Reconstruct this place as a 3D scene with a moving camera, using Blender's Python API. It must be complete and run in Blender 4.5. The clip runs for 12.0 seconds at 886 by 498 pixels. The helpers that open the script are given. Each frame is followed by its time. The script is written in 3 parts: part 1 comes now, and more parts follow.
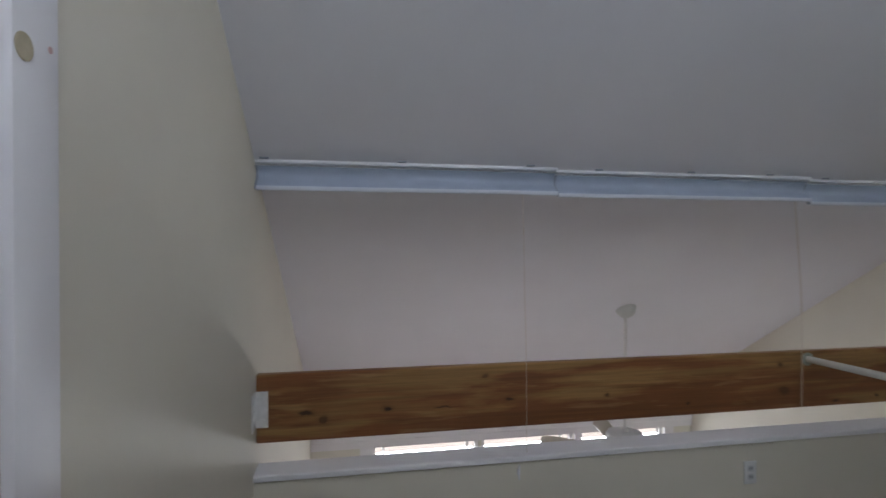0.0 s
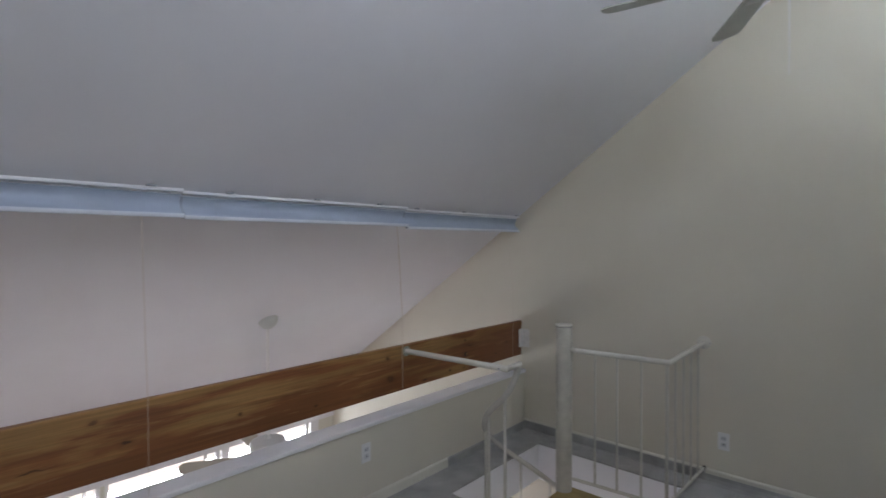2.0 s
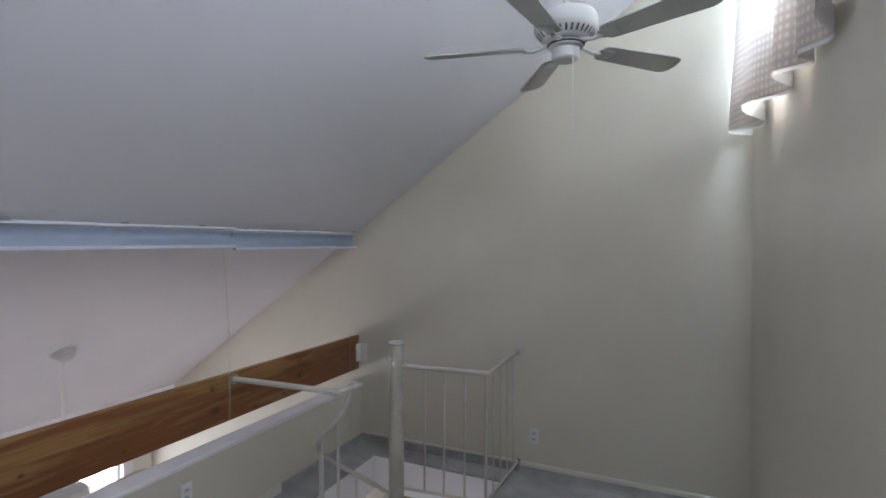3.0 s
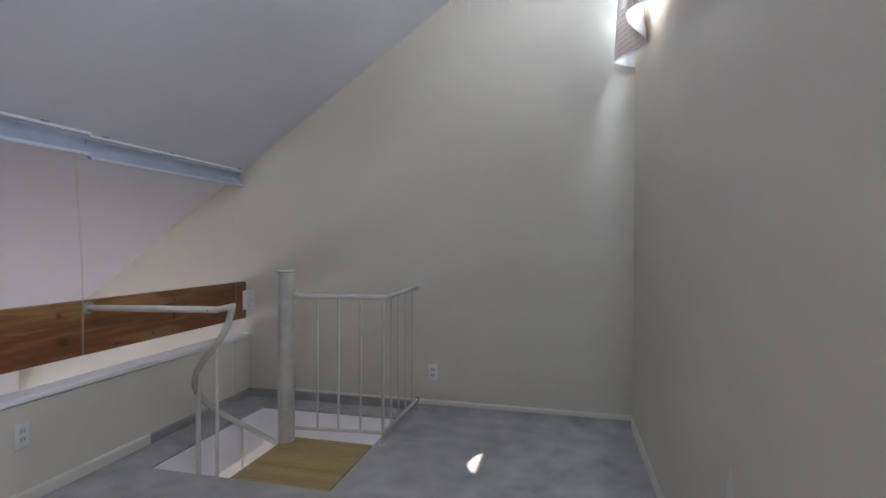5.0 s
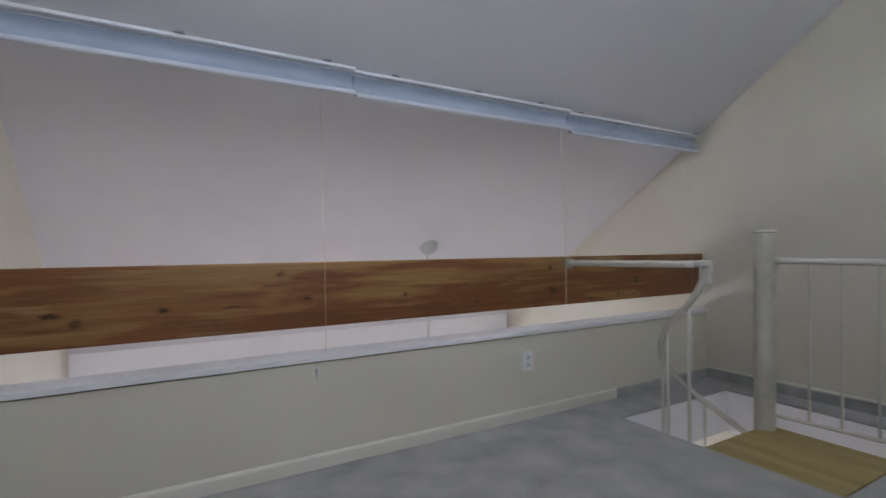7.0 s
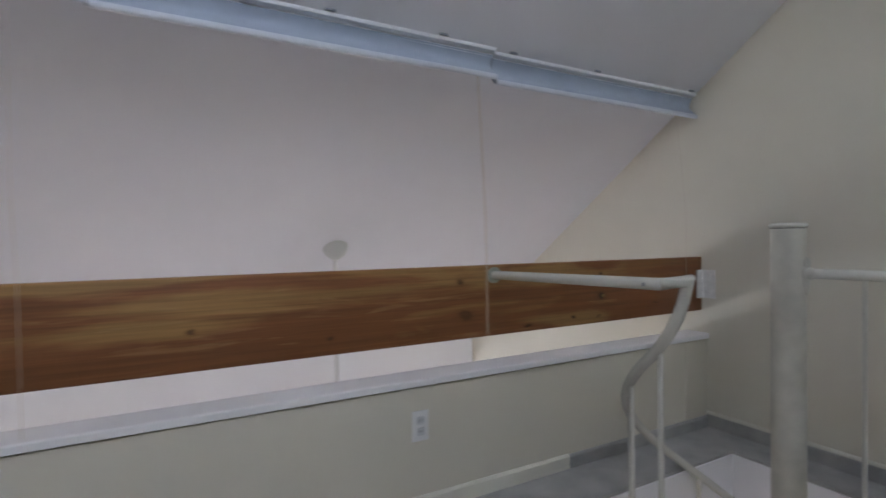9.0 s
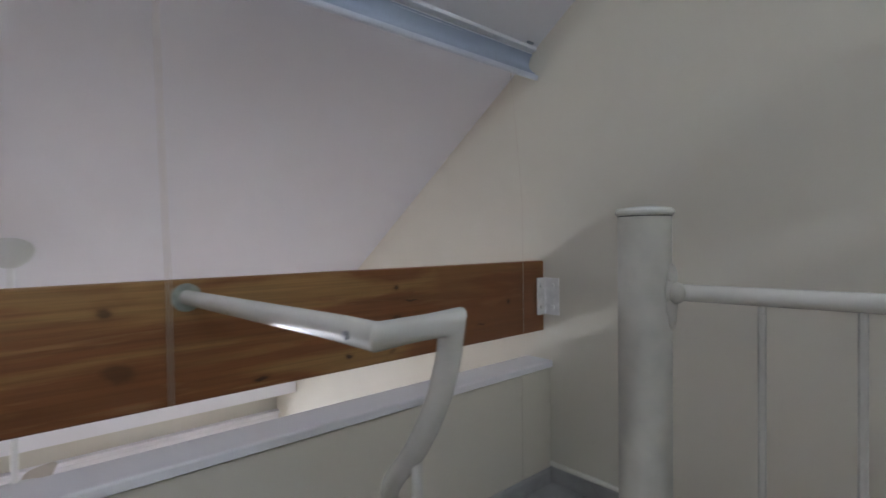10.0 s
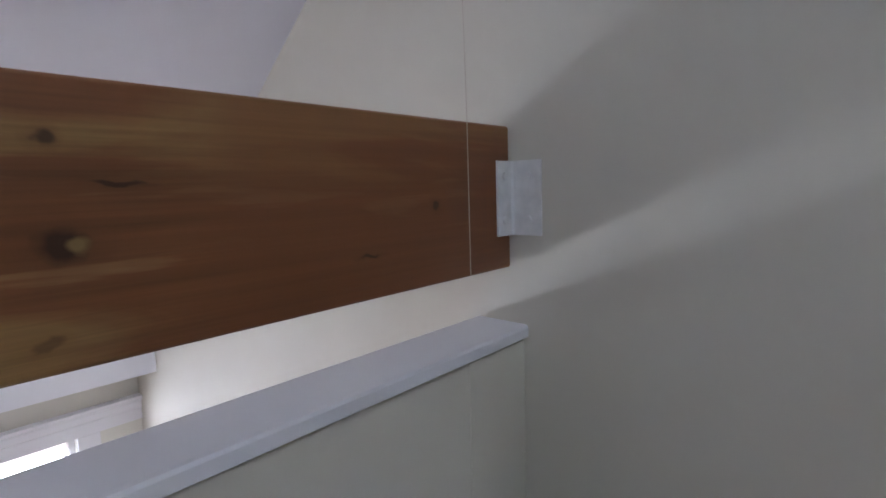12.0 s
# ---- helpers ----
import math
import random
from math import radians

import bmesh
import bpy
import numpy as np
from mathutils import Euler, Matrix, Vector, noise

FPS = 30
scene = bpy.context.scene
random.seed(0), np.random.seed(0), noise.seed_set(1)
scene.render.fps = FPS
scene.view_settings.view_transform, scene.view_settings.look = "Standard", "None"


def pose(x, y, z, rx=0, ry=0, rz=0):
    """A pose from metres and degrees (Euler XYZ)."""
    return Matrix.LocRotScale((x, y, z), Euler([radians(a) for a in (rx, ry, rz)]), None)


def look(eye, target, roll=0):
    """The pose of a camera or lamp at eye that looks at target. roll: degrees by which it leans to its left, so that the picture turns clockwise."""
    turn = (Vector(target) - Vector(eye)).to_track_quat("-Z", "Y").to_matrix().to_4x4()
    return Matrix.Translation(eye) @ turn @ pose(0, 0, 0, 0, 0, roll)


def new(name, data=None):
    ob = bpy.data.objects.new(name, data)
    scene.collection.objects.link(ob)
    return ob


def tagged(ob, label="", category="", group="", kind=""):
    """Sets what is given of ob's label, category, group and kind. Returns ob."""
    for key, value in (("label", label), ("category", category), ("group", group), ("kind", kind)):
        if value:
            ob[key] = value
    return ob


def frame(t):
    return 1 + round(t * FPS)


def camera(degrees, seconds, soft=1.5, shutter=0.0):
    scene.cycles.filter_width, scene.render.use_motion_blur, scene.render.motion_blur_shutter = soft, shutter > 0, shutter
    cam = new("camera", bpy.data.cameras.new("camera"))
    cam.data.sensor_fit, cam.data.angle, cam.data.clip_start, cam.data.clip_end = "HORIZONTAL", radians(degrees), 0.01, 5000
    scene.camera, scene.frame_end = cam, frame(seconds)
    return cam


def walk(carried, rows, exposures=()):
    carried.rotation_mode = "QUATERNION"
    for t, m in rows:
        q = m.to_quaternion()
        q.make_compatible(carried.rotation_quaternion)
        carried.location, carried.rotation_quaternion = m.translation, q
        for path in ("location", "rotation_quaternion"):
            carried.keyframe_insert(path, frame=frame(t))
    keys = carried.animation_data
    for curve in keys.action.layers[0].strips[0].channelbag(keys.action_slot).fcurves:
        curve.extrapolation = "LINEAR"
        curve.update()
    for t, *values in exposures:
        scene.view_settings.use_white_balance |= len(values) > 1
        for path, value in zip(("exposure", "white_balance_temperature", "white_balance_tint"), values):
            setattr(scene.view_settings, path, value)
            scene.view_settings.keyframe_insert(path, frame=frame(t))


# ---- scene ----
cam = camera(83.4, 12.0, soft=1.5, shutter=0.3)

# ---- the walk ----
PATH = [
    (0, (-3.752, -2.239, 1.494), (-3.4, -0.27, 1.478), -0.0),
    (0.5, (-3.793, -2.275, 1.51), (-3.091, -0.402, 1.492), -0.4),
    (1, (-3.753, -2.333, 1.511), (-2.776, -0.588, 1.493), -0.0),
    (1.5, (-3.692, -2.378, 1.534), (-2.468, -0.797, 1.521), -0.1),
    (2, (-3.69, -2.4, 1.613), (-2.206, -1.06, 1.589), -0.1),
    (2.5, (-3.686, -2.469, 1.684), (-2.012, -1.374, 1.671), -0.0),
    (3, (-3.704, -2.514, 1.767), (-1.887, -1.681, 1.737), 0.1),
    (3.3, (-3.672, -2.522, 1.736), (-1.795, -1.834, 1.7), 0.1),
    (3.5, (-3.651, -2.529, 1.702), (-1.751, -1.906, 1.664), 0.2),
    (5.3, (-3.582, -2.498, 1.206), (-1.637, -2.033, 1.185), 0.2),
    (5.5, (-3.593, -2.475, 1.194), (-1.65, -2.002, 1.167), 0.1),
    (6, (-3.584, -2.333, 1.106), (-1.67, -1.751, 1.077), -0.0),
    (6.5, (-3.629, -2.255, 1.022), (-2.081, -0.989, 1.002), -0.3),
    (7.1, (-3.657, -2.25, 1.006), (-2.672, -0.51, 0.992), -0.4),
    (8.8, (-2.796, -1.786, 1.037), (-1.913, 0.008, 1.013), -0.7),
    (9, (-2.589, -1.728, 1.035), (-1.628, 0.026, 1.006), -0.7),
    (9.5, (-2.133, -1.524, 1.059), (-0.978, 0.109, 1.031), -0.7),
    (10, (-1.729, -1.295, 1.02), (-0.4, 0.2, 0.99), -0.6),
    (10.5, (-1.393, -1.097, 0.986), (0.033, 0.305, 0.962), -0.9),
    (10.8, (-1.23, -0.974, 0.968), (0.209, 0.415, 0.94), -0.9),
    (11, (-1.155, -0.886, 0.936), (0.294, 0.492, 0.924), -1.2),
    (11.2, (-1.084, -0.827, 0.901), (0.348, 0.569, 0.883), -1.3),
    (11.5, (-1.012, -0.728, 0.848), (0.423, 0.665, 0.809), -1.4),
    (11.8, (-0.939, -0.652, 0.826), (0.504, 0.718, 0.621), -1.2),
    (12, (-0.884, -0.609, 0.812), (0.578, 0.734, 0.568), -1.9),
]
walk(cam, [(t, look(e, g, r)) for t, e, g, r in PATH],
     exposures=[(0, 0.88, 7050, 22), (1, 1.14, 7100, 23), (1.5, 1.18, 7100, 23), (3, 1.30, 6950, 25), (5.5, 1.43, 6850, 28), (7, 1.41, 6950, 23), (9.5, 1.42, 6950, 23), (12, 1.55, 6400, 26)])

# ---- plan, in metres: end wall at x = 0, beam along y = 0, loft floor at z = 0 ----
XL = -4.174                     # left end wall
YB = -2.985                     # back wall of the loft
LOW = -2.72                     # lower floor
YW = 2.80                       # window wall of the lower room
YH = 2.42                       # face of the bulkhead above the lower windows
SLOPE, C0 = 0.688, 1.868        # ceiling: z = C0 - SLOPE * y


def ceil_z(y):
    return C0 - SLOPE * y


HX0, HX1, HY0, HY1 = -1.285, -0.215, -1.375, -0.295     # stair opening
PX, PY = -0.754, -0.813                                # stair pole

# ---- daylight ----
SUN_EL, SUN_AZ = 71.0, -95.0    # degrees; azimuth of the sun from +x towards +y
world = bpy.data.worlds.new("sky")
scene.world = world
world.use_nodes = True
wn = world.node_tree
sky = wn.nodes.new("ShaderNodeTexSky")
sky.sky_type, sky.sun_disc = "NISHITA", False
sky.sun_elevation, sky.sun_rotation = radians(SUN_EL), radians(90 - SUN_AZ)
wn.links.new(sky.outputs[0], wn.nodes["Background"].inputs[0])
wn.nodes["Background"].inputs[1].default_value = 0.06

sun = new("sun", bpy.data.lights.new("sun", "SUN"))
sun.data.energy, sun.data.angle, sun.data.color = 5.0, radians(0.5), (1.0, 0.95, 0.88)
sd = Vector((math.cos(radians(SUN_AZ)) * math.cos(radians(SUN_EL)), math.sin(radians(SUN_AZ)) * math.cos(radians(SUN_EL)), math.sin(radians(SUN_EL))))
sun.matrix_world = look(sd * 20, (0, 0, 0))


def window_light(name, eye, target, w, h, watts, colour):
    """Skylight entering through an opening."""
    ob = new(name, bpy.data.lights.new(name, "AREA"))
    ob.data.shape, ob.data.size, ob.data.size_y = "RECTANGLE", w, h
    ob.data.energy, ob.data.color = watts, colour
    ob.matrix_world = look(eye, target)
    return ob


LOWER_WINDOWS = ((-3.58, -2.47), (-2.44, -1.41), (-1.34, -0.34))
WZ0, WZ1 = -2.10, -0.545
for a, b in LOWER_WINDOWS:
    window_light("window_light", ((a + b) / 2, YW + 0.10, WZ1 - 0.145), ((a + b) / 2, 0, LOW), b - a - 0.1, 0.23, 8.5, (0.74, 0.89, 1.0))
HWX0, HWX1, HWZ0, HWZ1 = -1.62, -0.20, 2.71, 3.60       # high window in the back wall
window_light("window_light", ((HWX0 + HWX1) / 2, YB - 0.10, 3.155), ((HWX0 + HWX1) / 2, 0, 2.6), 1.38, 0.82, 78, (0.55, 0.80, 1.0))
ADDX0, ADDX1 = -3.75, -2.45                               # an unseen twin, added with its lamp to brighten the loft
window_light("window_light", ((ADDX0 + ADDX1) / 2, YB - 0.10, 3.155), ((ADDX0 + ADDX1) / 2, 0, 2.3), 1.2, 0.82, 13.0, (0.66, 0.83, 1.0))


# ---- materials ----
def material(name, colour, rough=0.6, metal=0.0, grain=0.0, grain_scale=60.0, vary=0.06, vary_scale=1.2, bump=0.05, bump_scale=180.0, spec=0.4, sheen=0.0):
    """A painted or plain surface with soft stains, fine grain and relief."""
    m = bpy.data.materials.new(name)
    m.use_nodes = True
    nt = m.node_tree
    b = nt.nodes["Principled BSDF"]
    b.inputs["Roughness"].default_value, b.inputs["Metallic"].default_value = rough, metal
    b.inputs["Specular IOR Level"].default_value = spec
    b.inputs["Sheen Weight"].default_value = sheen
    tc = nt.nodes.new("ShaderNodeTexCoord")
    big, fine = nt.nodes.new("ShaderNodeTexNoise"), nt.nodes.new("ShaderNodeTexNoise")
    big.inputs["Scale"].default_value, big.inputs["Detail"].default_value = vary_scale, 5
    fine.inputs["Scale"].default_value, fine.inputs["Detail"].default_value = grain_scale, 3
    for n in (big, fine):
        nt.links.new(tc.outputs["Object"], n.inputs["Vector"])
    add = nt.nodes.new("ShaderNodeMath")
    add.operation = "MULTIPLY_ADD"
    nt.links.new(fine.outputs[0], add.inputs[0])
    add.inputs[1].default_value = grain
    nt.links.new(big.outputs[0], add.inputs[2])
    ramp = nt.nodes.new("ShaderNodeMapRange")
    ramp.inputs["From Min"].default_value, ramp.inputs["From Max"].default_value = 0.3, 0.7 + grain
    ramp.inputs["To Min"].default_value, ramp.inputs["To Max"].default_value = 1 - vary, 1 + vary
    nt.links.new(add.outputs[0], ramp.inputs["Value"])
    mul = nt.nodes.new("ShaderNodeVectorMath")
    mul.operation = "SCALE"
    mul.inputs[0].default_value = colour
    nt.links.new(ramp.outputs[0], mul.inputs["Scale"])
    nt.links.new(mul.outputs[0], b.inputs["Base Color"])
    if bump:
        bn = nt.nodes.new("ShaderNodeTexNoise")
        bn.inputs["Scale"].default_value, bn.inputs["Detail"].default_value = bump_scale, 3
        nt.links.new(tc.outputs["Object"], bn.inputs["Vector"])
        bp = nt.nodes.new("ShaderNodeBump")
        bp.inputs["Strength"].default_value, bp.inputs["Distance"].default_value = bump, 0.004
        nt.links.new(bn.outputs[0], bp.inputs["Height"])
        nt.links.new(bp.outputs[0], b.inputs["Normal"])
    return m


# knots and checks on the beam's face: place along it, height, half-width, half-height, depth of colour
KNOTS = [(-3.961, 0.759, 0.034, 0.012, 0.9), (-3.886, 0.728, 0.024, 0.020, 0.6), (-3.601, 0.761, 0.022, 0.013, 0.95), (-3.152, 0.886, 0.020, 0.012, 0.5),
         (-3.030, 0.770, 0.022, 0.009, 0.75), (-2.542, 0.764, 0.012, 0.008, 0.6), (-1.565, 0.873, 0.016, 0.013, 0.6), (-1.540, 0.733, 0.040, 0.026, 0.5),
         (-1.223, 0.665, 0.020, 0.008, 0.8), (-0.958, 0.681, 0.012, 0.008, 0.9), (-0.780, 0.766, 0.030, 0.024, 0.9), (-0.784, 0.874, 0.010, 0.008, 0.8),
         (-0.724, 0.829, 0.024, 0.004, 0.8), (-0.385, 0.707, 0.026, 0.004, 0.7), (-0.235, 0.781, 0.012, 0.010, 0.7), (-3.35, 0.752, 0.050, 0.004, 0.6), (-0.80, 0.672, 0.018, 0.007, 0.4), (-2.1, 0.70, 0.014, 0.010, 0.6)]


def timber(name, dark, light, along="x", knots=True, rough=0.45):
    """Stained softwood: long grain, blotchy stain and dark knots."""
    m = bpy.data.materials.new(name)
    m.use_nodes = True
    nt = m.node_tree
    b = nt.nodes["Principled BSDF"]
    b.inputs["Roughness"].default_value, b.inputs["Specular IOR Level"].default_value = rough, 0.35
    tc = nt.nodes.new("ShaderNodeTexCoord")

    def mapped(scale):
        mp = nt.nodes.new("ShaderNodeMapping")
        mp.inputs["Scale"].default_value = scale
        nt.links.new(tc.outputs["Object"], mp.inputs["Vector"])
        return mp

    def noise_tex(scale, s, detail, distortion=0.0):
        n = nt.nodes.new("ShaderNodeTexNoise")
        n.inputs["Scale"].default_value, n.inputs["Detail"].default_value, n.inputs["Distortion"].default_value = s, detail, distortion
        nt.links.new(mapped(scale).outputs[0], n.inputs["Vector"])
        return n.outputs[0]

    def math_node(op, a, c, d=None):
        n = nt.nodes.new("ShaderNodeMath")
        n.operation = op
        for i, v in enumerate((a, c, d)):
            if v is None:
                continue
            if isinstance(v, (int, float)):
                n.inputs[i].default_value = v
            else:
                nt.links.new(v, n.inputs[i])
        return n.outputs[0]

    lon = (1.0, 9.0, 9.0) if along == "x" else (9.0, 1.0, 9.0)
    grain = noise_tex((lon[0] * 1.2, lon[1] * 4, lon[2] * 4), 2.2, 6, 0.6)
    fibre = noise_tex((lon[0] * 4, lon[1] * 30, lon[2] * 30), 1.0, 3)
    blotch = noise_tex((lon[0] * 1.3, lon[1] * 0.45, lon[2] * 0.45), 1.6, 4, 0.3)
    if knots:
        # red-brown stain worn to olive-yellow in long patches, with a streaky value over both
        patch_noise = noise_tex((0.9, 7.0, 7.0), 1.5, 6, 0.5)
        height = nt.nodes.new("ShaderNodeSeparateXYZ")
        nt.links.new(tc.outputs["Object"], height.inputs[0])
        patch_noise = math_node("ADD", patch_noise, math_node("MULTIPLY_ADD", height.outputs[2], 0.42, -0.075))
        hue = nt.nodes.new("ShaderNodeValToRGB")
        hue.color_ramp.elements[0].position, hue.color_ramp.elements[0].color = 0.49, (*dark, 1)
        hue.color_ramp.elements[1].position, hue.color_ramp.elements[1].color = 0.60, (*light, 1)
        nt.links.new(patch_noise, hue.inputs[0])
        rings = noise_tex((0.7, 75.0, 75.0), 1.0, 4, 0.25)
        worn = noise_tex((3.2, 34.0, 34.0), 1.0, 4, 0.4)
        value = math_node("ADD", math_node("MULTIPLY", grain, 0.65), math_node("MULTIPLY", fibre, 0.35))
        value = math_node("ADD", value, math_node("MULTIPLY", rings, 0.65))
        value = math_node("ADD", value, math_node("MULTIPLY", blotch, 0.50))
        tone = nt.nodes.new("ShaderNodeVectorMath")
        tone.operation = "SCALE"
        nt.links.new(hue.outputs[0], tone.inputs[0])
        nt.links.new(value, tone.inputs["Scale"])
        rub = nt.nodes.new("ShaderNodeMapRange")
        rub.inputs["From Min"].default_value, rub.inputs["From Max"].default_value = 0.60, 0.70
        rub.inputs["To Min"].default_value, rub.inputs["To Max"].default_value = 0.0, 0.32
        nt.links.new(worn, rub.inputs["Value"])
        rubbed = nt.nodes.new("ShaderNodeMix")
        rubbed.data_type = "RGBA"
        nt.links.new(rub.outputs[0], rubbed.inputs["Factor"])
        nt.links.new(tone.outputs[0], rubbed.inputs["A"])
        rubbed.inputs["B"].default_value = (0.44, 0.27, 0.12, 1)
        colour = rubbed.outputs["Result"]
    else:
        mix = math_node("ADD", math_node("MULTIPLY", grain, 0.30), math_node("MULTIPLY", fibre, 0.10))
        mix = math_node("ADD", mix, math_node("MULTIPLY", blotch, 0.66))
        ramp = nt.nodes.new("ShaderNodeValToRGB")
        ramp.color_ramp.elements[0].position, ramp.color_ramp.elements[0].color = 0.42, (*dark, 1)
        ramp.color_ramp.elements[1].position, ramp.color_ramp.elements[1].color = 0.66, (*light, 1)
        nt.links.new(mix, ramp.inputs[0])
        colour = ramp.outputs[0]
    if knots:
        wob = nt.nodes.new("ShaderNodeTexNoise")
        wob.inputs["Scale"].default_value, wob.inputs["Detail"].default_value = 26.0, 3
        nt.links.new(tc.outputs["Object"], wob.inputs["Vector"])
        wv = nt.nodes.new("ShaderNodeVectorMath")
        wv.operation = "MULTIPLY_ADD"
        nt.links.new(wob.outputs[1], wv.inputs[0])
        wv.inputs[1].default_value = (0.034, 0.0, 0.026)
        nt.links.new(tc.outputs["Object"], wv.inputs[2])

        def spot(x, z, sx, sz, inner, outer, strength):
            """How strongly a point lies within an uneven oval on the timber's face."""
            sub = nt.nodes.new("ShaderNodeVectorMath")
            sub.operation = "SUBTRACT"
            nt.links.new(wv.outputs[0], sub.inputs[0])
            sub.inputs[1].default_value = (x + 2.0 + 0.017, 0, z - 0.64 + 0.013)
            sc = nt.nodes.new("ShaderNodeVectorMath")
            sc.operation = "MULTIPLY"
            nt.links.new(sub.outputs[0], sc.inputs[0])
            sc.inputs[1].default_value = (1 / sx, 0.0, 1 / sz)
            ln = nt.nodes.new("ShaderNodeVectorMath")
            ln.operation = "LENGTH"
            nt.links.new(sc.outputs[0], ln.inputs[0])
            k = nt.nodes.new("ShaderNodeMapRange")
            k.inputs["From Min"].default_value, k.inputs["From Max"].default_value = inner, outer
            k.inputs["To Min"].default_value, k.inputs["To Max"].default_value = strength, 0.0
            nt.links.new(ln.outputs[1], k.inputs["Value"])
            return k.outputs[0]

        def layer(colour, factor, tint):
            mx = nt.nodes.new("ShaderNodeMix")
            mx.data_type = "RGBA"
            nt.links.new(factor, mx.inputs["Factor"])
            nt.links.new(colour, mx.inputs["A"])
            mx.inputs["B"].default_value = (*tint, 1)
            return mx.outputs["Result"]

        # a redder coat of stain on the last metre of the timber
        sep = nt.nodes.new("ShaderNodeSeparateXYZ")
        nt.links.new(wv.outputs[0], sep.inputs[0])
        coat = nt.nodes.new("ShaderNodeMapRange")
        coat.inputs["From Min"].default_value, coat.inputs["From Max"].default_value = 1.33, 1.43
        coat.inputs["To Min"].default_value, coat.inputs["To Max"].default_value = 0.0, 0.62
        nt.links.new(sep.outputs[0], coat.inputs["Value"])
        colour = layer(colour, coat.outputs[0], (0.195, 0.070, 0.026))

        for x, z, sx, sz, strength in KNOTS:
            colour = layer(colour, spot(x, z, sx * 1.9, sz * 1.9, 0.3, 1.0, strength * 0.45), (dark[0] * 0.55, dark[1] * 0.5, dark[2] * 0.5))
            colour = layer(colour, spot(x, z, sx, sz, 0.55, 1.0, strength), (dark[0] * 0.20, dark[1] * 0.22, dark[2] * 0.3))
        colour = layer(colour, spot(-0.765, 0.765, 0.014, 0.012, 0.5, 1.0, 0.9), (light[0] * 0.9, light[1] * 1.1, light[2] * 1.2))
    nt.links.new(colour, b.inputs["Base Color"])
    bp = nt.nodes.new("ShaderNodeBump")
    bp.inputs["Strength"].default_value, bp.inputs["Distance"].default_value = 0.25, 0.003
    nt.links.new(grain, bp.inputs["Height"])
    nt.links.new(bp.outputs[0], b.inputs["Normal"])
    return m


M_WALL = material("cream_wall_paint", (0.615, 0.578, 0.487), 0.75, vary=0.035, bump=0.06, bump_scale=120)
M_CEIL = material("white_ceiling_paint", (0.71, 0.72, 0.755), 0.85, vary=0.03, bump=0.08, bump_scale=90)
M_BULK = material("bright_white_paint", (0.86, 0.86, 0.88), 0.7, vary=0.02, bump=0.05, bump_scale=90)
M_TRIM = material("white_semi_gloss_trim", (0.74, 0.73, 0.74), 0.42, vary=0.03, bump=0.03)
M_BASE = material("cream_baseboard_paint", (0.66, 0.64, 0.56), 0.5, vary=0.04, bump=0.03)
M_STEEL = material("white_enamelled_steel", (0.60, 0.585, 0.53), 0.26, vary=0.05, vary_scale=9, bump=0.06, bump_scale=70, spec=0.5)
M_BALUSTER = material("dull_white_steel", (0.50, 0.487, 0.43), 0.45, vary=0.08, vary_scale=9)
M_POLE = material("scuffed_white_steel", (0.47, 0.455, 0.395), 0.48, vary=0.26, vary_scale=7.0, grain=0.2, grain_scale=24, bump=0.08, bump_scale=60, spec=0.5)
M_BRACKET = material("overpainted_bracket", (0.70, 0.69, 0.67), 0.5, vary=0.10, vary_scale=30, bump=0.1, bump_scale=90)
M_PLATE = material("galvanised_bracket", (0.62, 0.63, 0.66), 0.45, metal=0.3, vary=0.08, vary_scale=20)
M_FLANGE = material("grey_green_flange", (0.30, 0.33, 0.28), 0.5, metal=0.2, vary=0.2, vary_scale=40)
M_CLIP = material("grey_plastic_clip", (0.26, 0.29, 0.33), 0.5)
M_BOLT = material("dull_steel_bolt", (0.30, 0.30, 0.31), 0.45, metal=0.8)
M_CARPET = material("grey_carpet", (0.36, 0.355, 0.345), 0.95, vary=0.34, vary_scale=5.5, grain=0.2, grain_scale=230, bump=0.9, bump_scale=420, spec=0.1, sheen=0.3)
M_LOWFLOOR = material("rosy_lower_floor", (0.78, 0.60, 0.61), 0.6, vary=0.08)
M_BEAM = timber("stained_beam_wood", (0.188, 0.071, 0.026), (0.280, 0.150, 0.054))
M_LAND = timber("bare_landing_board", (0.29, 0.21, 0.085), (0.385, 0.285, 0.120), along="y", knots=False, rough=0.6)
M_SHADE = material("blue_grey_shade_cloth", (0.35, 0.41, 0.50), 0.7, vary=0.06, vary_scale=6, bump=0.2, bump_scale=400)
# shade cloth again, paler: window light on the lower lip put into the colour
M_LIT_LIP = material("lit_lip_cloth", (0.56, 0.60, 0.66), 0.5, vary=0.05)
M_RAIL = material("white_aluminium_rail", (0.78, 0.80, 0.83), 0.35, vary=0.03)
M_FAN = material("white_fan_enamel", (0.50, 0.52, 0.50), 0.4, vary=0.03)
M_BLADE = material("pale_fan_blade", (0.46, 0.48, 0.45), 0.55, vary=0.06, vary_scale=5)
M_BLADE_LOW = material("beige_fan_blade", (0.52, 0.46, 0.38), 0.55, vary=0.06, vary_scale=5)
M_DARK = material("dark_slot", (0.03, 0.03, 0.032), 0.6)
M_OUTLET = material("white_outlet_plastic", (0.70, 0.70, 0.69), 0.35, vary=0.02)
M_SOCKET = material("grey_outlet_face", (0.54, 0.55, 0.56), 0.4, vary=0.02)
M_CORD = material("pale_cord", (0.52, 0.46, 0.38), 0.8)
